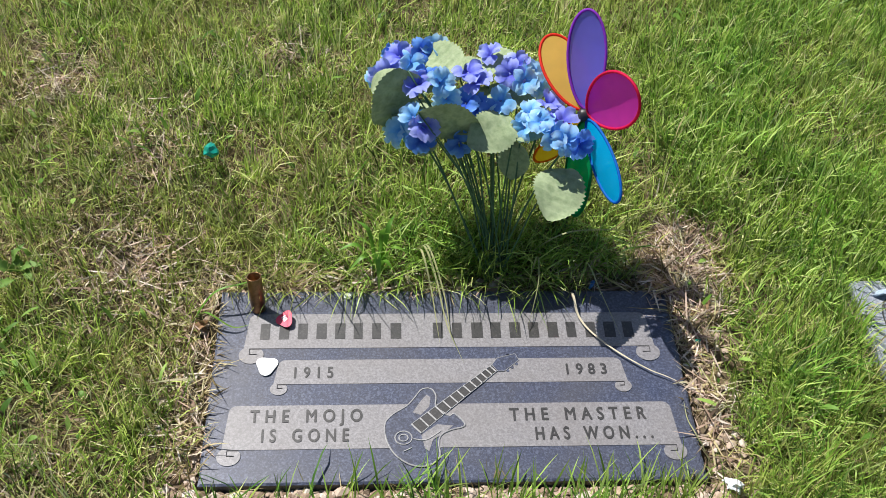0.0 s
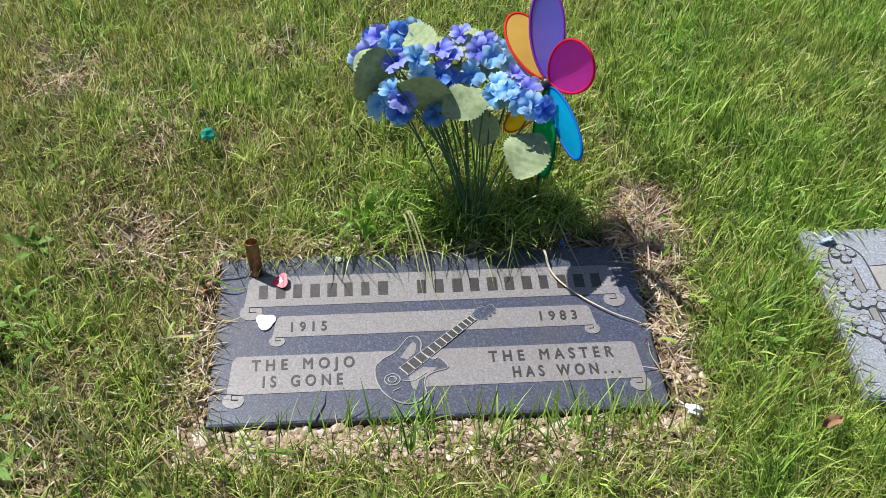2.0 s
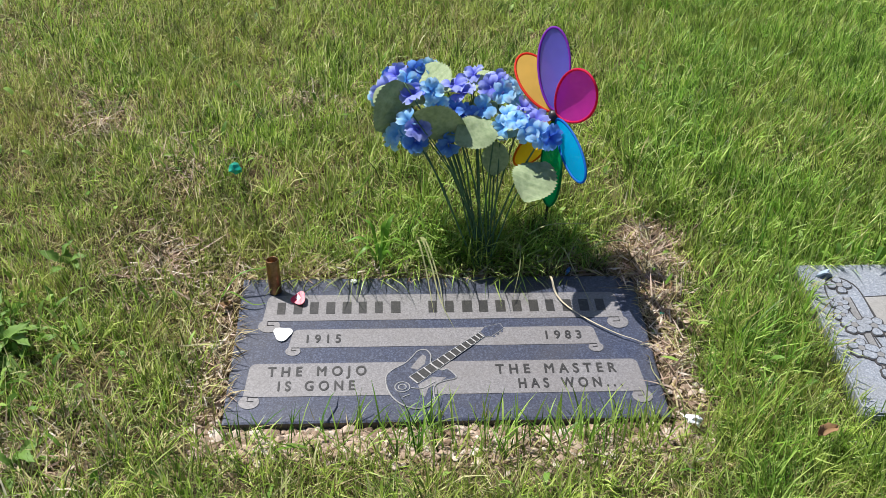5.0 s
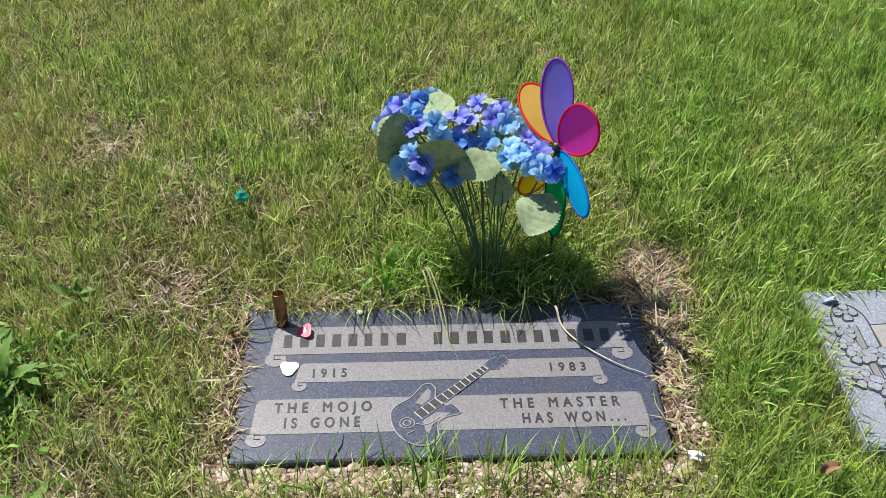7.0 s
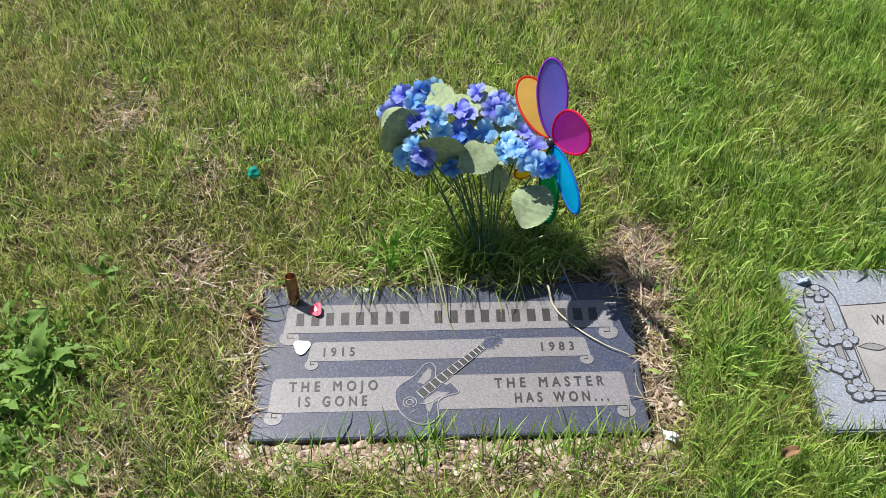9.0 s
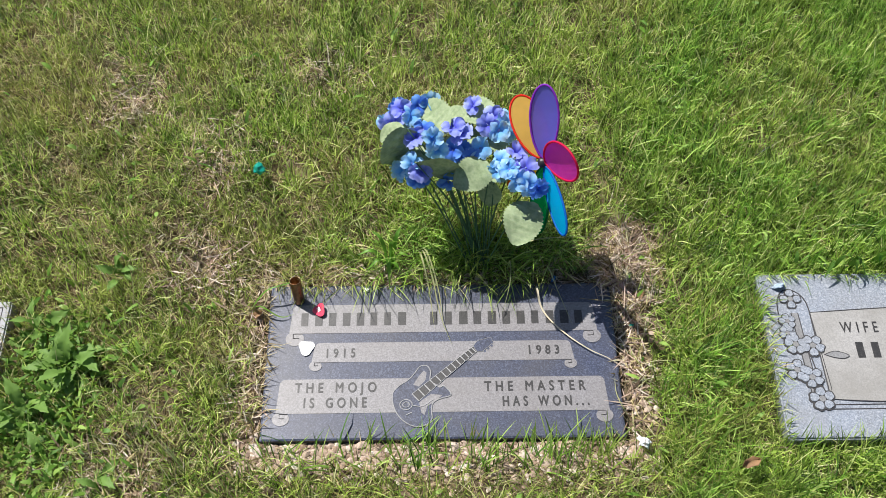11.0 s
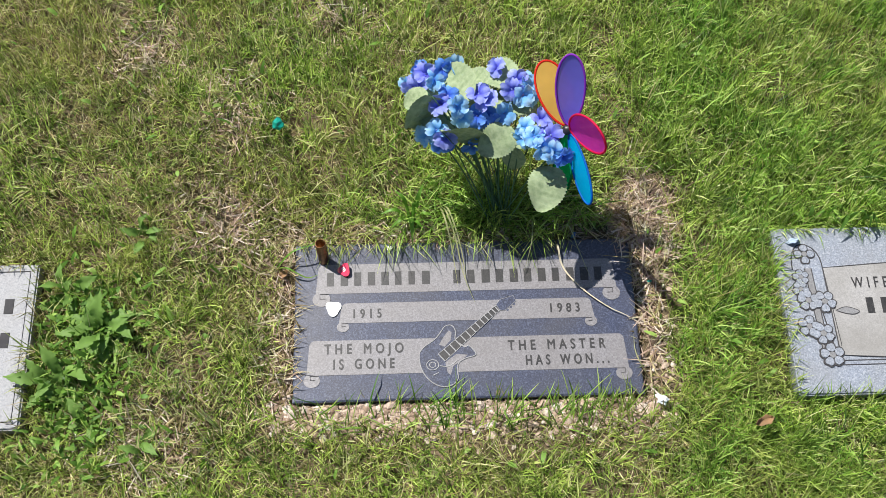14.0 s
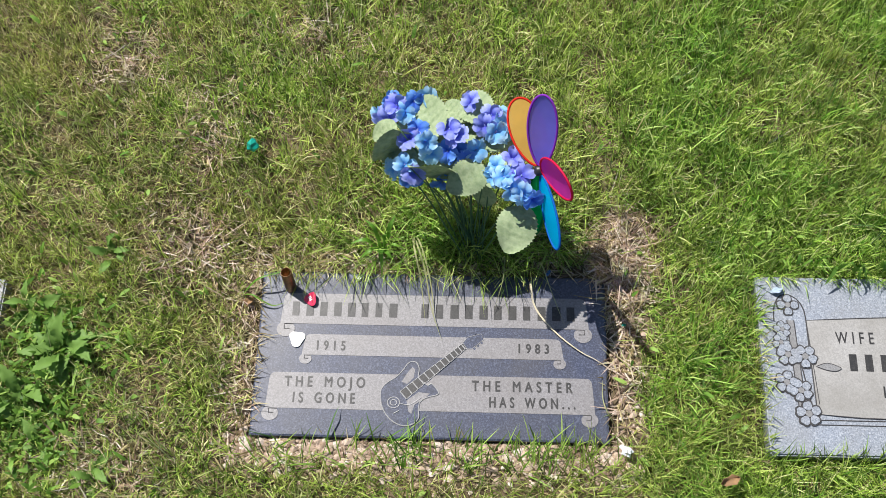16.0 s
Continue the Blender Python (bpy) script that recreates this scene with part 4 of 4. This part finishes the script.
# heads of florets: the middle of each head, then its florets
HEADS = (
    ((-0.060, 0.372, 0.205), (("violet", -0.064, 0.360, 0.246), ("blue", -0.036, 0.364, 0.252), ("violet", -0.088, 0.349, 0.222), ("light", -0.016, 0.372, 0.250), ("light", -0.050, 0.346, 0.245), ("blue", -0.072, 0.372, 0.238), ("light", -0.094, 0.362, 0.206), ("violet", -0.078, 0.338, 0.234))),
    ((-0.024, 0.296, 0.220), (("light", -0.015, 0.278, 0.262), ("violet", -0.042, 0.290, 0.246), ("light", -0.006, 0.268, 0.244), ("blue", -0.028, 0.308, 0.248))),
    ((-0.042, 0.270, 0.185), (("light", -0.062, 0.260, 0.196), ("violet", -0.034, 0.247, 0.214), ("light", -0.048, 0.256, 0.222), ("light", -0.070, 0.266, 0.186), ("blue", -0.038, 0.244, 0.196))),
    ((0.040, 0.300, 0.195), (("violet", 0.024, 0.305, 0.256), ("blue", 0.037, 0.284, 0.217), ("light", 0.067, 0.282, 0.229), ("blue", 0.022, 0.280, 0.226), ("blue", 0.052, 0.268, 0.218), ("violet", 0.038, 0.296, 0.246), ("blue", 0.012, 0.244, 0.190))),
    ((0.088, 0.345, 0.205), (("violet", 0.060, 0.372, 0.242), ("violet", 0.082, 0.322, 0.244), ("light", 0.107, 0.330, 0.236), ("light", 0.100, 0.312, 0.238), ("light", 0.119, 0.318, 0.226), ("violet", 0.092, 0.342, 0.246), ("light", 0.108, 0.346, 0.230))),
    ((0.124, 0.248, 0.195), (("light", 0.103, 0.249, 0.235), ("violet", 0.127, 0.262, 0.238), ("light", 0.096, 0.236, 0.224), ("light", 0.127, 0.212, 0.232), ("light", 0.114, 0.229, 0.238), ("violet", 0.142, 0.232, 0.238), ("blue", 0.158, 0.195, 0.234), ("light", 0.145, 0.205, 0.230))),
)
for heart, florets in HEADS:
    for tone, fx, fy, fz in florets:
        out = Vector((fx, fy, fz)) - Vector(heart) + Vector((rnd.uniform(-0.012, 0.012), -0.016 + rnd.uniform(-0.012, 0.012), 0.012))
        floret((fx + 0.003, fy - 0.09 * max(0.0, fy - 0.30), fz - 0.006 - 0.05 * max(0.0, fy - 0.31)), tone, out, rnd.uniform(0.92, 1.08))

# leaves: middle, along, normal, scale
for middle, along, normal, size in (
    ((-0.006, 0.328, 0.248), (0.45, -0.80, 0.20), (-0.35, -0.50, 1.0), 1.25),
    ((0.070, 0.356, 0.228), (0.35, -0.72, 0.32), (-0.1, -0.3, 1.0), 1.22),
    ((0.036, 0.352, 0.222), (0.5, -0.4, 0.2), (0.1, -0.3, 1.0), 0.85),
    ((-0.069, 0.284, 0.222), (-0.40, -0.25, -0.95), (0.25, -1.0, -0.40), 1.45),
    ((-0.080, 0.306, 0.236), (-0.75, -0.45, -0.30), (-0.5, -0.3, 0.9), 0.75),
    ((0.000, 0.242, 0.222), (0.95, -0.10, -0.30), (0.2, -1.0, -0.35), 1.35),
    ((0.056, 0.236, 0.210), (-0.75, -0.55, -0.10), (0.0, -0.45, 1.0), 1.15),
    ((0.087, 0.225, 0.168), (-0.25, -0.30, -0.85), (-0.5, -0.8, 0.35), 0.85),
    ((0.139, 0.163, 0.172), (-0.30, -0.95, -0.12), (0.05, -0.30, 1.0), 1.32),
    ((-0.030, 0.245, 0.180), (-0.45, -0.2, -0.8), (-0.3, -0.9, 0.2), 0.6),
    # unseen lower leaves, added to block light and deepen the bouquet's shadow
    ((-0.030, 0.345, 0.212), (-0.6, 0.4, 0.0), (-0.3, 0.1, 1.0), 1.25),
    ((0.040, 0.315, 0.200), (0.5, 0.6, 0.0), (-0.2, 0.2, 1.0), 1.30),
    ((0.095, 0.315, 0.200), (0.7, -0.2, 0.0), (-0.2, 0.2, 1.0), 1.25),
    ((-0.038, 0.285, 0.200), (-0.7, 0.1, 0.0), (-0.3, 0.2, 1.0), 1.15),
    ((0.115, 0.252, 0.205), (0.5, 0.3, 0.0), (-0.2, 0.2, 1.0), 1.15),
    ((0.022, 0.272, 0.200), (-0.2, 0.7, 0.0), (-0.2, 0.2, 1.0), 1.10),
):
    m = frame_of((0, 0, 0), along, normal)
    m.translation = Vector(middle) - ROOT - Vector(along).normalized() * 0.031 * size
    part("leaf", LEAVES, None, bouquet, matrix=m @ Matrix.Scale(size, 4))
    tip = m.translation
    a = Vector((rnd.uniform(-0.014, 0.014), rnd.uniform(-0.012, 0.012), -0.012))
    bend = a.lerp(tip, 0.55) + Vector((0, 0, 0.03))
    part("stem", tube_bm(smooth_line([a, a.lerp(bend, 0.5), bend, tip]), 0.0011, 6), M_STEM, bouquet, smooth=True)
for hx, hy, hz in ((-0.07, 0.33, 0.22), (-0.02, 0.34, 0.24), (-0.04, 0.25, 0.20), (0.03, 0.28, 0.21), (0.06, 0.36, 0.22), (0.10, 0.33, 0.20), (0.12, 0.25, 0.20), (0.15, 0.21, 0.21), (0.0, 0.26, 0.22), (-0.03, 0.30, 0.22), (0.06, 0.26, 0.2)):
    tip = Vector((hx, hy, hz)) - ROOT
    a = Vector((rnd.uniform(-0.016, 0.016), rnd.uniform(-0.012, 0.012), -0.012))
    bend = a.lerp(tip, 0.6) + Vector((0, 0, 0.02))
    part("stem", tube_bm(smooth_line([a, a.lerp(bend, 0.5), bend, tip]), 0.0014, 6), M_STEM, bouquet, smooth=True)

# ---- the pinwheel ----


def pinwheel():
    hub = Vector((0.176, 0.240, 0.236))
    axis = Vector((0.973, 0.194, -0.121)).normalized()
    foot = Vector((0.182, 0.262, ground_z(0.182, 0.262) - 0.01))
    g = thing("pinwheel", Matrix.Translation(foot + Vector((-0.003, -0.003, 0.001))), "rainbow nylon garden pinwheel on a black stick", "pinwheel")
    back = hub + axis * 0.012 - foot
    part("stick", tube_bm([Vector((0, 0, 0)), back * 0.5, back], 0.0024, 8), M_BLACK, g, smooth=True)
    part("hub", tube_bm([hub - axis * 0.010 - foot, hub - axis * 0.007 - foot, hub + axis * 0.010 - foot, hub + axis * 0.014 - foot], [0.004, 0.0085, 0.0085, 0.005], 14), M_BLACK, g, smooth=True)
    sails = (("purple", (0.174, 0.317, 0.343), (0.92, -0.34, 0.20), 0.0245), ("magenta", (0.211, 0.165, 0.340), (0.41, -0.65, -0.61), 0.035),
             ("blue", (0.205, 0.117, 0.203), (0.34, 0.0, 0.94), 0.0205), ("green", (0.171, 0.187, 0.106), (0.45, -0.80, 0.35), 0.026),
             ("yellow", (0.136, 0.280, 0.116), (0.90, 0.30, -0.20), 0.026), ("orange", (0.136, 0.346, 0.282), (-0.94, -0.30, -0.14), 0.0275))
    for key, tip, across, half in sails:
        radial = Vector(tip) - hub
        size = radial.length
        radial.normalize()
        across = Vector(across)
        across = (across - radial * across.dot(radial)).normalized()
        face = radial.cross(across)
        rim, rows = [], []
        steps = 20
        for i in range(steps + 1):
            t_ = 0.5 - 0.5 * math.cos(math.pi * i / steps)
            u_ = t_ ** 1.2
            w = half * math.sqrt(max(0.0, 1 - (2 * u_ - 1) ** 2))
            row = [hub - foot + radial * (0.008 + (size - 0.008) * t_) + across * (s * w) + face * (0.004 * math.sin(math.pi * t_) * (1 - s * s)) for s in (-1, -0.5, 0, 0.5, 1)]
            rows.append(row)
        rim = [r[0] for r in rows] + [r[4] for r in rows[-2:0:-1]]
        bm = bmesh.new()
        vs = [[bm.verts.new(p) for p in r] for r in rows]
        for a, b_ in zip(vs, vs[1:]):
            for k in range(4):
                bm.faces.new((a[k], b_[k], b_[k + 1], a[k + 1]))
        bmesh.ops.remove_doubles(bm, verts=bm.verts, dist=1e-6)
        sail = part("sail", bm, SAILS[key], g, key + " nylon sail", smooth=True)
        part("binding", tube_bm(rim, 0.0020, 6, closed=True), SAILS[key + "_rim"], sail, smooth=True)


pinwheel()

# ---- weeds and single stalks ----


def lobed_leaf_mesh(name, material, length, width, lobes):
    """A toothed dandelion leaf, drooping at the tip."""
    bm = bmesh.new()
    rows = []
    n_ = lobes * 6
    for i in range(n_ + 1):
        t_ = i / n_
        tooth = 0.88 + 0.12 * math.sin(i * math.tau / 6) + 0.10 * math.sin(i * 2.1)
        w = width * (0.07 + 0.93 * math.sin(math.pi * min(0.97, t_ ** 1.5)) ** 1.2) * (tooth if 0.12 < t_ < 0.93 else 0.75)
        z = length * (0.62 * t_ - 0.66 * t_ * t_)
        rows.append([bm.verts.new((length * t_ * 0.93 - abs(s) * w * 0.12, s * w + 0.05 * length * math.sin(2.5 * t_), z + 0.28 * w * abs(s) + 0.16 * width * math.sin(17 * t_ + 4 * s) * abs(s))) for s in (-1, -0.5, 0, 0.5, 1)])
    for a, b_ in zip(rows, rows[1:]):
        for k in range(4):
            bm.faces.new((a[k], b_[k], b_[k + 1], a[k + 1]))
    return mesh_of(name, bm, material, True)


TOOTHED = [lobed_leaf_mesh("leaf", M_DANDELION, ln, wd, lb) for ln, wd, lb in ((0.092, 0.0130, 6), (0.074, 0.0120, 5), (0.054, 0.0105, 4))]


def dandelion(x, y, count, size, label, seed):
    z = ground_z(x, y)
    g = thing("dandelion_plant", pose(x, y, z), label, "weed", "dandelion rosettes in the lawn")
    r = random.Random(seed)
    for k in range(count):
        m = pose(r.uniform(-0.012, 0.012), r.uniform(-0.012, 0.012), 0.002, 0, 0, k * 360 / count + r.uniform(-22, 22)) @ pose(0, 0, 0, r.uniform(-35, 35), -r.uniform(0, 55), 0) @ Matrix.Scale(size * r.uniform(0.75, 1.1), 4)
        part("leaf", TOOTHED[k % 3], None, g, matrix=m)


dandelion(-0.637, -0.020, 26, 1.05, "dandelion rosette with toothed leaves in the lawn", 1)
dandelion(-0.712, -0.110, 20, 0.95, "dandelion rosette with toothed leaves in the lawn", 2)
dandelion(-0.705, 0.055, 12, 0.85, "dandelion rosette with toothed leaves in the lawn", 5)
dandelion(-0.575, 0.165, 6, 0.7, "small dandelion rosette in dry lawn", 3)
dandelion(-0.655, -0.175, 8, 0.75, "small dandelion rosette in dry lawn", 4)
dandelion(-0.556, -0.232, 7, 0.7, "small dandelion rosette in dry lawn", 6)

# small clover-like weeds among the grass
x = np.concatenate([rng.normal(-0.67, 0.06, 420), rng.normal(-0.68, 0.05, 300), rng.uniform(0.4, 1.4, 1800), rng.uniform(-1.3, 0.4, 500)])
y = np.concatenate([rng.normal(-0.01, 0.065, 420), rng.normal(-0.17, 0.05, 300), rng.uniform(-0.3, 1.5, 1800), rng.uniform(-0.5, 1.5, 500)])
keep = clear(x, y, 0.02) & ((x < 0.4) | (wave(x * 1.1 + 1, y * 1.1) > 0.1))
x, y = x[keep], y[keep]
n = len(x)
blades("leafy_weeds", x, y, rng.uniform(0.014, 0.032, n), rng.uniform(0.004, 0.009, n), np.abs(rng.normal(0.6, 0.35, n)), rng.normal(1.0, 0.4, n), M_WEED, "bright green leafy weeds among the grass", "weeds", z0=height(x, y) + rng.uniform(0.005, 0.03, n))


def ribbon(points, width, material, parent, name="blade"):
    """A flat tapering grass blade along a line."""
    line = smooth_line(points, 6)
    bm = bmesh.new()
    rows = []
    m = len(line)
    for i, p in enumerate(line):
        d = (line[min(i + 1, m - 1)] - line[max(i - 1, 0)]).normalized()
        side = d.cross(Vector((0.2, 0.1, 1))).normalized()
        w = width / 2 * (1 - (i / (m - 1)) ** 2.2) * min(1, 0.5 + i / 4) + 0.0001
        rows.append([bm.verts.new(p + side * s * w + Vector((0, 0, 0.2 * w * s * s))) for s in (-1, 0, 1)])
    for a, b_ in zip(rows, rows[1:]):
        for k in range(2):
            bm.faces.new((a[k], b_[k], b_[k + 1], a[k + 1]))
    return part(name, bm, material, parent, smooth=True)


def sprig(x, y, lines, material, width, label, category="weed"):
    """A rooted plant with a few blades, each given from its root outwards."""
    g = thing("grass_sprig", pose(x, y, ground_z(x, y)), label, category, "single plants along the markers' edges")
    base = Vector((x, y, ground_z(x, y)))
    for ln in lines:
        ribbon([Vector((0, 0, -0.003))] + [Vector(p) - base for p in ln], width, material, g)


sprig(-0.095, 0.186, [
    [(-0.094, 0.170, 0.045), (-0.092, 0.150, 0.030), (-0.092, 0.128, 0.006)],
    [(-0.120, 0.190, 0.040), (-0.150, 0.185, 0.035)], [(-0.110, 0.175, 0.035), (-0.135, 0.158, 0.022)],
    [(-0.080, 0.210, 0.050), (-0.070, 0.235, 0.055)], [(-0.075, 0.180, 0.045), (-0.050, 0.176, 0.040)],
    [(-0.105, 0.205, 0.050), (-0.125, 0.225, 0.055)], [(-0.088, 0.190, 0.060), (-0.082, 0.182, 0.085)], [(-0.085, 0.172, 0.03), (-0.068, 0.155, 0.02)],
], M_LUSH, 0.010, "pale green broad-bladed weed at the marker's back edge")
sprig(-0.041, 0.222, [
    [(-0.030, 0.180, 0.050), (-0.015, 0.137, 0.034), (-0.002, 0.075, 0.012), (0.018, 0.017, 0.004)],
    [(-0.025, 0.185, 0.045), (-0.005, 0.120, 0.024), (0.004, 0.052, 0.004)],
    [(-0.034, 0.170, 0.052), (-0.022, 0.120, 0.030), (-0.012, 0.050, 0.004)],
], M_PALE, 0.0034, "long pale grass blades arching over the marker", "grass")
sprig(0.168, 0.150, [
    [(0.172, 0.122, 0.016), (0.177, 0.092, 0.008), (0.191, 0.066, 0.005), (0.221, 0.033, 0.005), (0.258, 0.004, 0.005), (0.284, -0.010, 0.005), (0.322, -0.034, 0.004)],
], M_BLEACH, 0.0036, "long bleached stalk lying across the marker", "grass")
sprig(0.175, 0.175, [[(0.188, 0.145, 0.055), (0.205, 0.105, 0.040), (0.232, 0.050, 0.006)]], M_PALE, 0.0022, "thin pale stalk bending over the marker", "grass")
sprig(0.120, 0.170, [[(0.124, 0.160, 0.050), (0.122, 0.120, 0.040), (0.108, 0.075, 0.006)]], M_PALE, 0.0022, "thin pale stalk bending over the marker", "grass")
sprig(0.10, 0.20, [[(0.16, 0.20, 0.05), (0.22, 0.205, 0.055), (0.29, 0.215, 0.04)]], M_PALE, 0.003, "thin pale stalk lying over the shaded grass", "grass")
sprig(0.322, 0.11, [[(0.300, 0.098, 0.010), (0.265, 0.104, 0.006), (0.245, 0.108, 0.004)]], M_STRAW, 0.0022, "dry stalk lying on the marker's corner", "grass")
sprig(0.320, -0.125, [[(0.300, -0.100, 0.010), (0.294, -0.075, 0.008), (0.296, -0.045, 0.004)]], M_PALE, 0.0022, "dry stalk lying on the marker's edge", "grass")
sprig(-0.345, 0.10, [[(-0.31, 0.115, 0.03), (-0.27, 0.128, 0.035), (-0.235, 0.150, 0.03)], [(-0.32, 0.09, 0.02), (-0.285, 0.075, 0.008), (-0.262, 0.082, 0.004)]], M_LUSH, 0.0035, "green grass blades reaching over the marker's corner", "grass")
rnd = random.Random(23)
for k in range(11):
    sx, sy = 0.66 + 0.048 * k + rnd.uniform(-0.02, 0.02), 0.162 + rnd.uniform(-0.006, 0.016)
    lines = []
    for j in range(rnd.randint(3, 6)):
        a, reach, lift = rnd.uniform(-2.7, -0.4), rnd.uniform(0.022, 0.060), rnd.uniform(0.026, 0.055)
        dx, dy = math.cos(a) * reach, math.sin(a) * reach
        lines.append([(sx + 0.35 * dx, sy + 0.35 * dy, lift), (sx + 0.75 * dx, sy + 0.75 * dy, lift * 0.95), (sx + dx, sy + dy, max(0.019, lift * rnd.uniform(0.5, 0.85)))])
    sprig(sx, sy, lines, M_WEED if k % 3 else M_LUSH, rnd.uniform(0.004, 0.0085), "bright green blades hanging over the pale marker's edge", "weed")
sprig(-0.215, 0.158, [[(-0.205, 0.150, 0.022), (-0.185, 0.158, 0.026), (-0.160, 0.150, 0.014)], [(-0.222, 0.140, 0.020), (-0.212, 0.128, 0.012), (-0.190, 0.130, 0.004)], [(-0.200, 0.165, 0.024), (-0.175, 0.172, 0.020), (-0.150, 0.165, 0.010)], [(-0.225, 0.162, 0.025), (-0.240, 0.150, 0.020), (-0.262, 0.146, 0.012)]], M_STRAW, 0.0026, "dry bent stalks at the marker's back edge", "grass")
